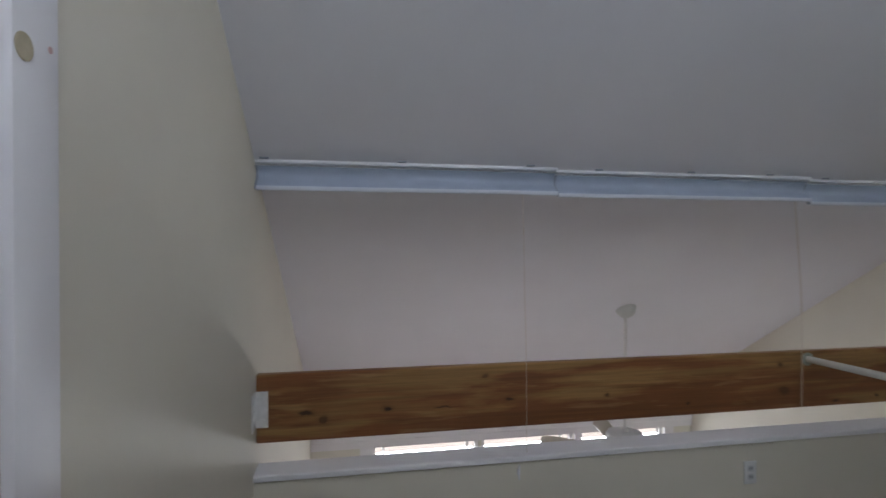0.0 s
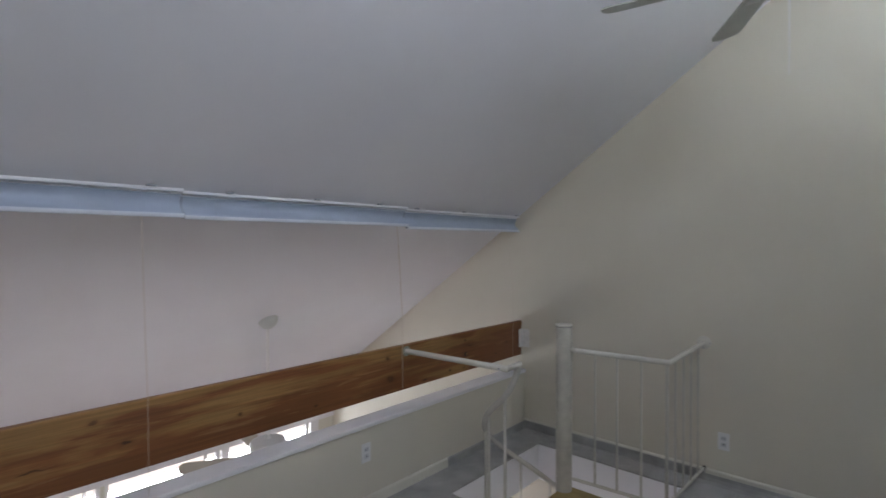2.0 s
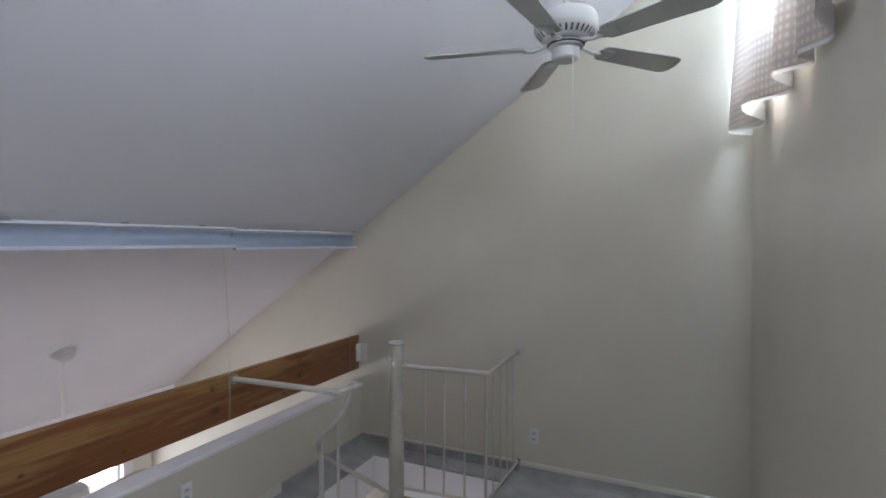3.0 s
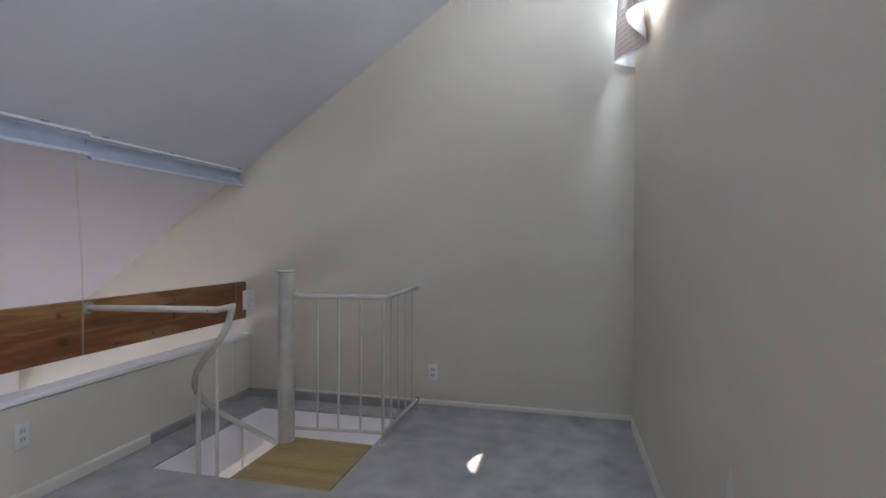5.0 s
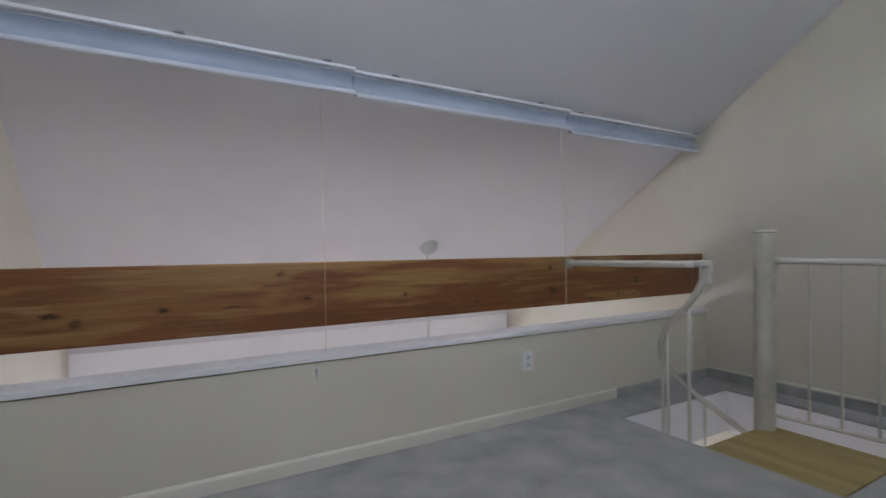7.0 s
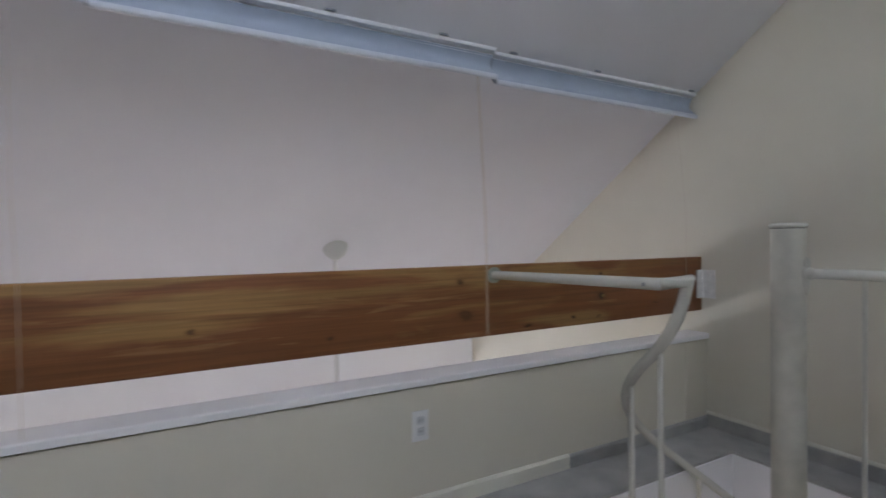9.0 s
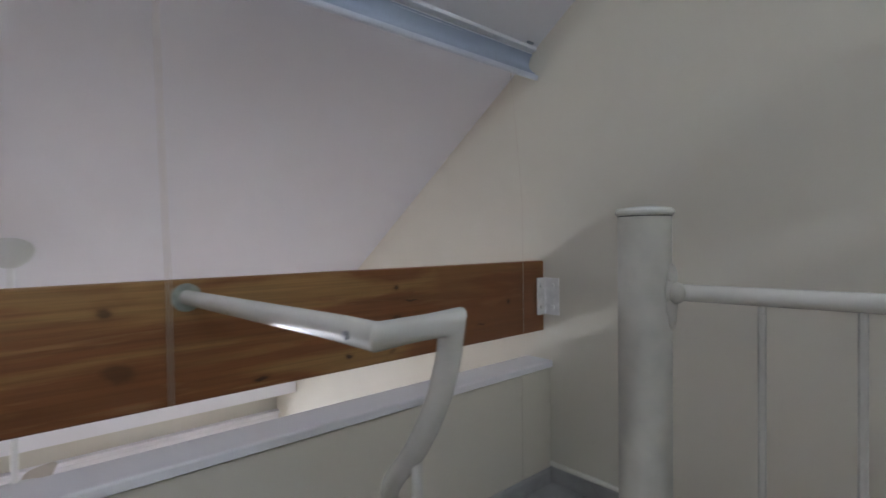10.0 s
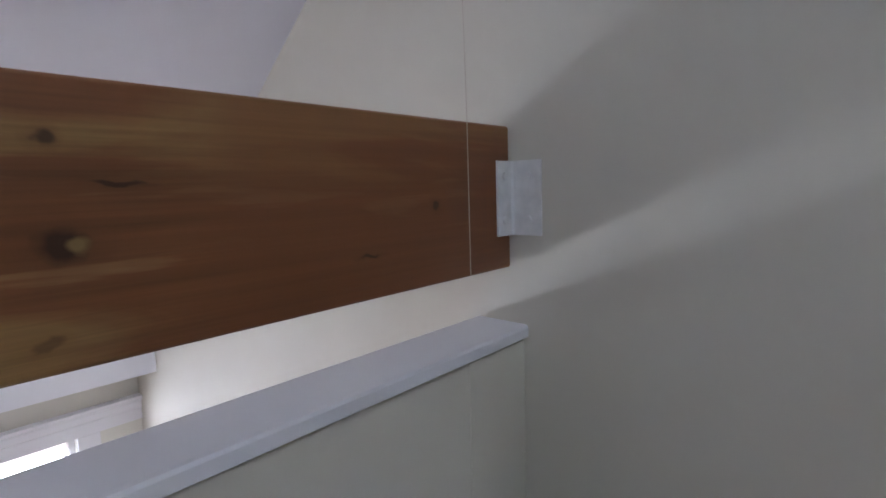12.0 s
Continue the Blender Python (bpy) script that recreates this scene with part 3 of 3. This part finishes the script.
# ---- rolled shades under the ceiling ----
def roller_shade(x0, x1, front, hem, clips, cord_x, cord_end, cords=1):
    """A short cove of cloth under a ceiling rail; front is the y of its face, hem the height of its lower edge."""
    zt = ceil_z(front)
    s = thing("roller_shade", ((x0 + x1) / 2, front, zt), "short blue-grey shade hanging from a white ceiling rail", "roller shade", "shades across the ceiling")
    back = front + 0.045
    rail_face = [(front - 0.012, ceil_z(front - 0.012) + 0.001), (front - 0.012, zt - 0.002), (front - 0.010, zt - 0.005), (front + 0.014, zt - 0.009), (front + 0.018, zt - 0.022), (back, zt - 0.036), (back, ceil_z(back) + 0.001)]
    part("head_rail", prism("x", rail_face, x0 + 0.0006, x1 - 0.0006), M_RAIL, s)
    top = zt - 0.016
    n = 14
    face = []
    for k in range(n + 1):
        w = k / n
        y = front + 0.012 + 0.020 * math.sin(math.pi * min(1.0, w / 0.8)) - 0.026 * max(0.0, (w - 0.35) / 0.65) ** 1.7
        face.append((y, top + (hem - top) * w))
    lip = face[-1]
    face += [(lip[0] + 0.001, hem - 0.003), (lip[0] + 0.005, hem - 0.004), (lip[0] + 0.008, hem - 0.001)]
    prof = face + [(y + 0.007, z + 0.001) for y, z in face[n - 1::-1]]
    m = len(prof)
    bm = bmesh.new()
    cols = 10
    rings = []
    for i in range(cols + 1):
        u = i / cols
        x = x0 + 0.009 + (x1 - x0 - 0.011) * u
        sag = 0.004 * math.sin(math.pi * u) + 0.002 * math.sin(9 * u + x0)
        rings.append([bm.verts.new((x, y + 0.002 * math.sin(5 * u + x0), z + sag * (top - z) / (top - hem))) for y, z in prof])
    for a, b in zip(rings, rings[1:]):
        for k in range(m):
            bm.faces.new((a[k], a[(k + 1) % m], b[(k + 1) % m], b[k]))
    bm.faces.new(rings[0][::-1])
    bm.faces.new(rings[-1])
    part("cloth", bm, M_SHADE, s, round_angle=50)
    cap_line = [(y - 0.006, z) for y, z in face[:n + 1]] + [(lip[0] + 0.010, hem - 0.004), (face[n // 2][0] + 0.012, (top + hem) / 2), (face[0][0] + 0.012, top)]
    # light catching the lip, modelled as a paler strip along the cloth
    part("lit_lip", prism("x", [(lip[0] - 0.003, hem + 0.012), (lip[0] - 0.005, hem + 0.008), (lip[0] - 0.005, hem - 0.004), (lip[0] - 0.001, hem - 0.008), (lip[0] + 0.010, hem - 0.008), (lip[0] + 0.010, hem - 0.003), (lip[0] + 0.002, hem + 0.004)], x0 + 0.0088, x1 - 0.0016), M_LIT_LIP, s, "light on the cloth's lower lip, drawn as a pale strip", round_angle=60)
    part("end_cap", prism("x", cap_line, x0 + 0.0006, x0 + 0.0086), M_CLIP, s, "thin grey end cap", round_angle=20)
    for u in clips:
        x = x0 + (x1 - x0) * u
        part("clip", box(x - 0.020, x + 0.020, front - 0.026, front - 0.0125, ceil_z(front - 0.02) - 0.006, ceil_z(front - 0.02) + 0.004, 0.004, seg=3), M_CLIP, s)
    for k in range(cords):
        cx = cord_x + 0.008 * k
        part("cord", sweep([(cx, front - 0.002, hem + 0.002), (cx + 0.003, -0.010, 1.2), (cx + 0.012, -0.006, 0.936), (cx + 0.014, -0.004, cord_end)], 0.001, 6), M_CORD, s)
    return s


roller_shade(XL, -2.793, 0.018, 1.738, (0.03, 0.46, 0.90), -2.965, 0.40)
roller_shade(-2.793, -1.362, 0.030, 1.731, (0.15, 0.50, 0.82), -1.455, 0.64, 2)
roller_shade(-1.362, 0.0, 0.044, 1.714, (0.07, 0.44, 0.96), -0.162, 0.64)
cleat = thing("cord_cleat", (-3.000, KY, 0.438), "small grey cord cleat on the half wall", "cord cleat")
part("base", box(-3.007, -2.993, KY - 0.010, KY - 0.0005, 0.425, 0.451, 0.002), M_PLATE, cleat)
part("horns", sweep([(-3.000, KY - 0.016, 0.405), (-3.000, KY - 0.012, 0.423), (-3.000, KY - 0.012, 0.453), (-3.000, KY - 0.016, 0.471)], 0.004, 8), M_PLATE, cleat)


# ---- outlets ----
def outlet(name, at, normal):
    o = thing(name, at, "white duplex wall outlet with a grey face", "outlet", "wall outlets")
    x, y, z = at
    w, h = 0.035, 0.058

    def slab(u0, u1, v0, v1, d0, d1, bev):
        if normal == "-x":
            return box(x - d1, x - d0, y + u0, y + u1, z + v0, z + v1, bev)
        return box(x + u0, x + u1, y - d1, y - d0, z + v0, z + v1, bev)

    plate = part("plate", slab(-w, w, -h, h, 0.0005, 0.006, 0.002), M_OUTLET, o)
    for s in (-0.021, 0.021):
        face = part("socket", slab(-0.016, 0.016, s - 0.014, s + 0.014, 0.005, 0.0085, 0.003), M_SOCKET, plate)
        for u in (-0.006, 0.006):
            part("slot", slab(u - 0.0014, u + 0.0014, s - 0.004, s + 0.006, 0.008, 0.0089, 0), M_DARK, plate)
    part("screw", slab(-0.003, 0.003, -0.003, 0.003, 0.005, 0.0075, 0.001), M_PLATE, plate)


outlet("wall_outlet", (0.0, -1.579, 0.291), "-x")
outlet("wall_outlet", (-1.766, KY, 0.335), "-y")
patch = thing("wall_patch", (-2.015, YB, 0.46), "pale smear of filler low on the back wall", "wall patch")
rim = [(-2.015 + (0.030 + 0.010 * math.sin(2.7 * k)) * math.cos(radians(k * 22.5)), 0.52 + (0.085 + 0.012 * math.sin(1.9 * k)) * math.sin(radians(k * 22.5))) for k in range(16)]
part("filler", prism("y", rim, YB + 0.0003, YB + 0.0016), M_BASE, patch)
plate = thing("cover_plate", (-2.025, YB, 0.37), "small olive-beige blank cover plate on the back wall", "cover plate")
part("plate", box(-2.060, -1.990, YB + 0.0005, YB + 0.006, 0.315, 0.430, 0.002), M_STAIN, plate)
part("screw", sweep([(-2.025, YB + 0.0055, 0.373), (-2.025, YB + 0.0075, 0.373)], 0.003, 8), M_PLATE, plate)

# ---- spiral stair ----
stair = thing("spiral_stair", (PX, PY, LOW), "white steel spiral stair with a bare wood landing", "staircase")
R = 0.0515
pole = part("pole", sweep([(PX, PY, LOW + 0.002), (PX, PY, 1.068)], R, 36), M_POLE, stair)
part("cap", lathe((PX, PY, 1.068), [(0.053, 0.0), (0.0565, 0.004), (0.0565, 0.009), (0.052, 0.014), (0.03, 0.017), (0, 0.0175)], 36), M_STEEL, pole)
part("seam", lathe((PX, PY, 1.064), [(0.0516, 0.0014), (0.0518, 0.0024), (0.0516, 0.0034)], 36), M_DARK, pole)
land = [(HX0 + 0.004, HY0 + 0.004), (-0.690, HY0 + 0.004), (-0.690, PY + 0.02), (HX0 + 0.004, PY + 0.02)]
bm = prism("z", land, -0.030, -0.004)
part("landing", bm, M_LAND, stair, "bare tan wooden landing board")
part("landing_frame", grid_solid([HX0 + 0.004, HX0 + 0.012, -0.698, -0.690], [HY0 + 0.004, HY0 + 0.012, PY + 0.012, PY + 0.02], [-0.10, -0.031], lambda i, j, k: not (i == 1 and j == 1)), M_STEEL, stair)
TURN = 2.70                     # metres of fall in one full turn
STEPS = 13
RO = 0.50
for s in range(1, STEPS):
    a0 = 180 - (s - 1) * 360 / STEPS
    a1 = a0 - 360 / STEPS
    z = -TURN * s / STEPS
    outline = arc(PX, PY, RO, a0 + 3, a1, 5) + arc(PX, PY, R + 0.002, a1, a0 + 3, 3)
    part("tread", prism("z", outline, z - 0.035, z), M_LAND, stair)


RAIL_TOP = ((180, 0.914), (178, 0.866), (175.5, 0.806), (172, 0.752), (168, 0.706), (164, 0.670))


def rail_z(a):
    """Height of the hand rail's axis round the pole, by the angle: an even helix below a steep bend."""
    for (a1, z1), (a0, z0) in zip(RAIL_TOP, RAIL_TOP[1:]):
        if a0 <= a <= a1:
            return z0 + (z1 - z0) * (a - a0) / (a1 - a0)
    return 0.670 - 2.53 * (164 - a) / 360


RR = 0.520
C1 = (-1.284, -0.812, 0.914)
helix = [(PX + RR * math.cos(radians(a)), PY + RR * math.sin(radians(a)), rail_z(a)) for a in [177.5, 175.5, 172, 168, 164] + list(range(158, -120, -6))]
rail = part("handrail", sweep([(-1.400, 0.0, 0.893), (-1.398, -0.720, 0.908), (-1.405, -0.812, 0.910), C1] + helix, 0.0178, 16), M_STEEL, stair)
part("flange", lathe((0, 0, 0), [(0.0, 0.0), (0.034, 0), (0.034, 0.003), (0.026, 0.006), (0.0, 0.006)], 24), M_FLANGE, rail, "grey-green steel flange on the beam").matrix_local = Matrix.Translation(Vector((-1.400, -0.001, 0.893)) - stair.location) @ Matrix.Rotation(radians(90), 4, "X") @ Matrix.Translation(stair.location)
part("screw", sweep([(-1.4225, -0.770, 0.908), (-1.4175, -0.770, 0.908)], 0.006, 8), M_BOLT, rail)
for a in (167, 145, 119, 66, 40, 12, -16, -44, -72, -100):
    x, y = PX + 0.515 * math.cos(radians(a)), PY + 0.515 * math.sin(radians(a))
    s = max(1, math.ceil((180 - a) * STEPS / 360))
    part("baluster", sweep([(x, y, -TURN * s / STEPS - 0.02), (x, y, rail_z(a) - 0.01)], 0.009, 10), M_STEEL, stair)

# ---- guard rail beside the stair ----
guard = thing("guard_rail", (-0.66, -1.43, 0.0), "white steel guard rail with thin balusters", "railing")
CX, CY = -0.680, -1.435
TOPZ, BOTZ = 0.925, 0.075
top = part("top_rail", sweep([(PX + 0.02, PY - 0.05, 0.915), (CX, CY - 0.012, 0.916), (-0.012, -1.456, 0.930)], 0.0165, 16), M_STEEL, guard)
part("bottom_rail", sweep([(PX + 0.02, PY - 0.05, BOTZ), (CX, CY, BOTZ), (-0.004, -1.462, BOTZ + 0.010)], 0.010, 10), M_STEEL, guard)
part("flange", lathe((0, 0, 0), [(0.045, 0), (0.045, 0.006), (0.030, 0.010), (0.022, 0.014)], 24), M_STEEL, top).matrix_local = Matrix.Translation(Vector((-0.0005, -1.456, 0.935)) - guard.location) @ Matrix.Rotation(radians(-90), 4, "Y") @ Matrix.Translation(guard.location)
for dy, dz in ((0.033, 0.0), (-0.033, 0.0), (0.0, 0.033), (0.0, -0.033)):
    part("screw", sweep([(-0.005, -1.456 + dy, 0.932 + dz), (-0.0095, -1.456 + dy, 0.932 + dz)], 0.005, 8), M_BOLT, top)
for y, z, rx, ry, rz in ((-0.051, 0.918, 0.024, 0.010, 0.030), (-0.051, 0.890, 0.020, 0.009, 0.030), (-0.052, 0.946, 0.017, 0.009, 0.026), (-0.052, 0.868, 0.013, 0.008, 0.026), (-0.062, 0.915, 0.021, 0.016, 0.021)):
    bm = bmesh.new()
    bmesh.ops.create_uvsphere(bm, u_segments=18, v_segments=12, radius=1.0, matrix=Matrix.Translation((PX + 0.006, PY + y, z)) @ Matrix.Diagonal((rx, ry, rz, 1)))
    part("weld", bm, M_POLE, top, "lumpy white-painted weld", round_angle=80)
part("end_plug", sweep([(-0.020, -1.462, BOTZ + 0.009), (-0.003, -1.462, BOTZ + 0.010)], 0.0125, 12), M_DARK, guard, "black rubber end plug")
for u in (0.26, 0.50, 0.75):
    x, y = PX + 0.02 + (CX - PX - 0.02) * u, PY - 0.05 + (CY - PY + 0.05) * u
    part("baluster", sweep([(x, y, BOTZ), (x, y, 0.905)], 0.0070, 10), M_BALUSTER, guard)
part("corner_post", sweep([(CX, CY, 0.004), (CX, CY, 0.905)], 0.010, 10), M_BALUSTER, guard)
part("foot", lathe((CX, CY, 0.0005), [(0.030, 0), (0.030, 0.004), (0.016, 0.010), (0.013, 0.022)], 18), M_STEEL, guard)
for u in (0.2, 0.4, 0.6, 0.8):
    x, y = CX + (0 - CX) * u, CY + (-1.462 - CY) * u
    part("baluster", sweep([(x, y, BOTZ), (x, y, 0.912)], 0.0070, 10), M_BALUSTER, guard)


# ---- ceiling fans ----
def blade_outline(r0, r1, w0, w1):
    """Half-widths grow from the root to the rounded tip."""
    pts = []
    for i in range(7):
        a = radians(90 + 30 * i)
        pts.append((r0 + 0.03 + 0.03 * math.cos(a), w0 * math.sin(a)))
    tip = [(r1 - 0.045, -w1), (r1 - 0.015, -w1 * 0.86), (r1, -w1 * 0.55), (r1 + 0.006, 0), (r1, w1 * 0.55), (r1 - 0.015, w1 * 0.86), (r1 - 0.045, w1)]
    return pts[::1] + tip


def ceiling_fan(name, hub, turn, rod_top, label, mat_blade, reach=0.635, body=M_FAN, canopy=M_FAN):
    fan = thing(name, (hub[0], hub[1], rod_top), label, "ceiling fan", kind="")
    x, y, z = hub
    part("rod", sweep([(x, y, z + 0.09), (x, y, rod_top)], 0.0125, 14), body, fan)
    cz = rod_top
    can = lathe((x, y, cz), [(0.016, -0.085), (0.030, -0.080), (0.060, -0.058), (0.076, -0.030), (0.080, 0.0), (0.078, 0.075), (0, 0.075)], 28)
    part("canopy", can, canopy, fan)
    motor = part("motor", lathe(hub, [(0.0, -0.040), (0.085, -0.040), (0.098, -0.032), (0.135, 0.005), (0.142, 0.020), (0.142, 0.062), (0.132, 0.082), (0.100, 0.094), (0.030, 0.100), (0.018, 0.125), (0, 0.125)], 40), body, fan)
    for k in range(30):
        a = 2 * math.pi * k / 30
        bm = box(-0.0045, 0.0045, -0.016, 0.016, -0.003, 0.003, 0)
        m = Matrix.Translation((x, y, z - 0.010)) @ Matrix.Rotation(a, 4, "Z") @ Matrix.Translation((0.1165, 0, 0)) @ Matrix.Rotation(radians(-45), 4, "Y") @ Matrix.Rotation(radians(90), 4, "Z")
        bmesh.ops.transform(bm, matrix=m, verts=bm.verts)
        part("vent_slot", bm, M_DARK, motor)
    part("switch_housing", lathe((x, y, z), [(0.0, -0.122), (0.050, -0.120), (0.060, -0.112), (0.062, -0.070), (0.078, -0.062), (0.080, -0.046), (0.075, -0.041), (0, -0.041)], 32), body, fan)
    part("trim_ring", lathe((x, y, z), [(0.0815, -0.056), (0.0835, -0.052), (0.0815, -0.048)], 32), M_DARK, fan)
    for k in range(5):
        a = radians(turn + 72 * k)
        place = Matrix.Translation((x, y, z - 0.052)) @ Matrix.Rotation(a, 4, "Z")
        tilt = Matrix.Rotation(radians(-13), 4, "X")
        bm = prism("z", blade_outline(0.185, reach, 0.052, 0.068), -0.003, 0.003)
        bmesh.ops.transform(bm, matrix=place @ tilt, verts=bm.verts)
        blade = part("blade", bm, mat_blade, fan)
        bm = sweep([(0.075, 0, 0.012), (0.115, 0.0, -0.004), (0.150, 0.0, -0.012), (0.190, 0, -0.008)], [0.010, 0.008, 0.009, 0.010], 8)
        box(0.178, 0.262, -0.028, 0.028, -0.008, -0.0035, 0.0015, bm)
        bmesh.ops.transform(bm, matrix=place @ tilt, verts=bm.verts)
        part("blade_iron", bm, body, blade)
    return fan


FX, FY, FZ = -1.399, -2.070, 2.711
fan = ceiling_fan("ceiling_fan", (FX, FY, FZ), 29, ceil_z(FY) - 0.02, "white five-blade ceiling fan on a down rod", M_BLADE, 0.66)
part("pull_chain", sweep([(FX - 0.035, FY - 0.04, FZ - 0.100), (FX - 0.037, FY - 0.04, FZ - 0.175), (FX - 0.036, FY - 0.04, FZ - 0.47)], [0.0022, 0.0022, 0.001], 6), M_PLATE, fan)
LX, LY = -1.705, 1.265
ceiling_fan("ceiling_fan", (LX, LY, -0.03), 8, ceil_z(LY) + 0.02, "white ceiling fan with beige blades over the lower room", M_BLADE_LOW, body=M_OUTLET)


# ---- valance at the high window ----
val = thing("valance", (-0.9, YB + 0.08, 2.46), "gathered tan woven valance over the high window", "valance")


FOLDS = ((-0.10, 0.150), (-0.49, 0.014), (-0.89, 0.165), (-1.16, 0.012), (-1.40, 0.120), (-1.52, 0.014), (-1.62, 0.085), (-1.76, 0.016), (-1.95, 0.10))


def fold_depth(x):
    """How far the hem stands off the wall, swinging from fold to fold."""
    for (xa, da), (xb, db) in zip(FOLDS, FOLDS[1:]):
        if xb <= x <= xa:
            w = (xa - x) / (xa - xb)
            return da + (db - da) * (0.5 - 0.5 * math.cos(math.pi * w))
    return FOLDS[0][1] if x > FOLDS[0][0] else FOLDS[-1][1]


def hanging_cloth(x0, x1, bottom, top, inset, cols=150, rows=14):
    """Cloth gathered on a rod, its folds deeper towards the hem."""
    bm = bmesh.new()
    grid = []
    for i in range(cols + 1):
        u = i / cols
        x = x0 + (x1 - x0) * u
        d = fold_depth(x)
        low = bottom + 0.035 * max(0.0, 1 - (x1 - x) / 0.30) + 0.05 * (d - 0.07)
        col = []
        for j in range(rows + 1):
            z = low + (top - low) * j / rows
            v = max(0.0, min(1.0, (z - 2.42) / 1.10))
            depth = d * (1 - 0.55 * v) + 0.03 * v + 0.004 * math.sin(60 * u + 3 * v) * v - inset
            col.append(bm.verts.new((x, YB + max(0.008, depth), z)))
        grid.append(col)
    for a, b in zip(grid, grid[1:]):
        for j in range(rows):
            bm.faces.new((a[j], b[j], b[j + 1], a[j + 1]))
    return bm


def return_panel(x0, d0, x1, d1, bottom, top, cols=8, rows=8):
    """The valance's end, turned back to the wall."""
    bm = bmesh.new()
    grid = []
    for i in range(cols + 1):
        u = i / cols
        col = []
        for j in range(rows + 1):
            z = bottom + (top - bottom) * j / rows
            v = j / rows
            col.append(bm.verts.new((x0 + (x1 - x0) * u + 0.010 * math.sin(math.pi * u), YB + (d0 * (1 - 0.35 * v)) * (1 - u) + d1 * u, z - 0.012 * u * (1 - v))))
        grid.append(col)
    for a, b in zip(grid, grid[1:]):
        for j in range(rows):
            bm.faces.new((a[j], b[j], b[j + 1], a[j + 1]))
    return bm


x0, x1 = -1.95, -0.10
cl = part("cloth", hanging_cloth(x0, x1, 2.425, 3.515, 0.0), M_CLOTH, val, round_angle=80)
lining = part("lining", hanging_cloth(x0 + 0.004, x1 - 0.004, 2.412, 2.50, 0.006, rows=3), M_LINING, val, "white lining showing below the hem", round_angle=80)
part("return_end", return_panel(x1, 0.148, -0.026, 0.008, 2.452, 3.51), M_LINING, val, "white lined end turned back to the wall", round_angle=80)
part("rod", sweep([(x0 - 0.05, YB + 0.05, 3.50), (x1 + 0.03, YB + 0.05, 3.50)], 0.010, 12), M_RAIL, val)
for x in (x0 - 0.03, x1 + 0.01):
    part("rod_bracket", box(x - 0.008, x + 0.008, YB + 0.0005, YB + 0.062, 3.488, 3.512, 0.002), M_RAIL, val)

nail = thing("wall_nail", (0.0, 1.47, -0.14), "small dark nail in the end wall", "nail")
part("shank", sweep([(-0.001, 1.47, -0.14), (-0.010, 1.47, -0.138)], 0.0025, 8), M_BOLT, nail)
part("head", sweep([(-0.010, 1.47, -0.138), (-0.0115, 1.47, -0.1377)], 0.0055, 10), M_BOLT, nail)
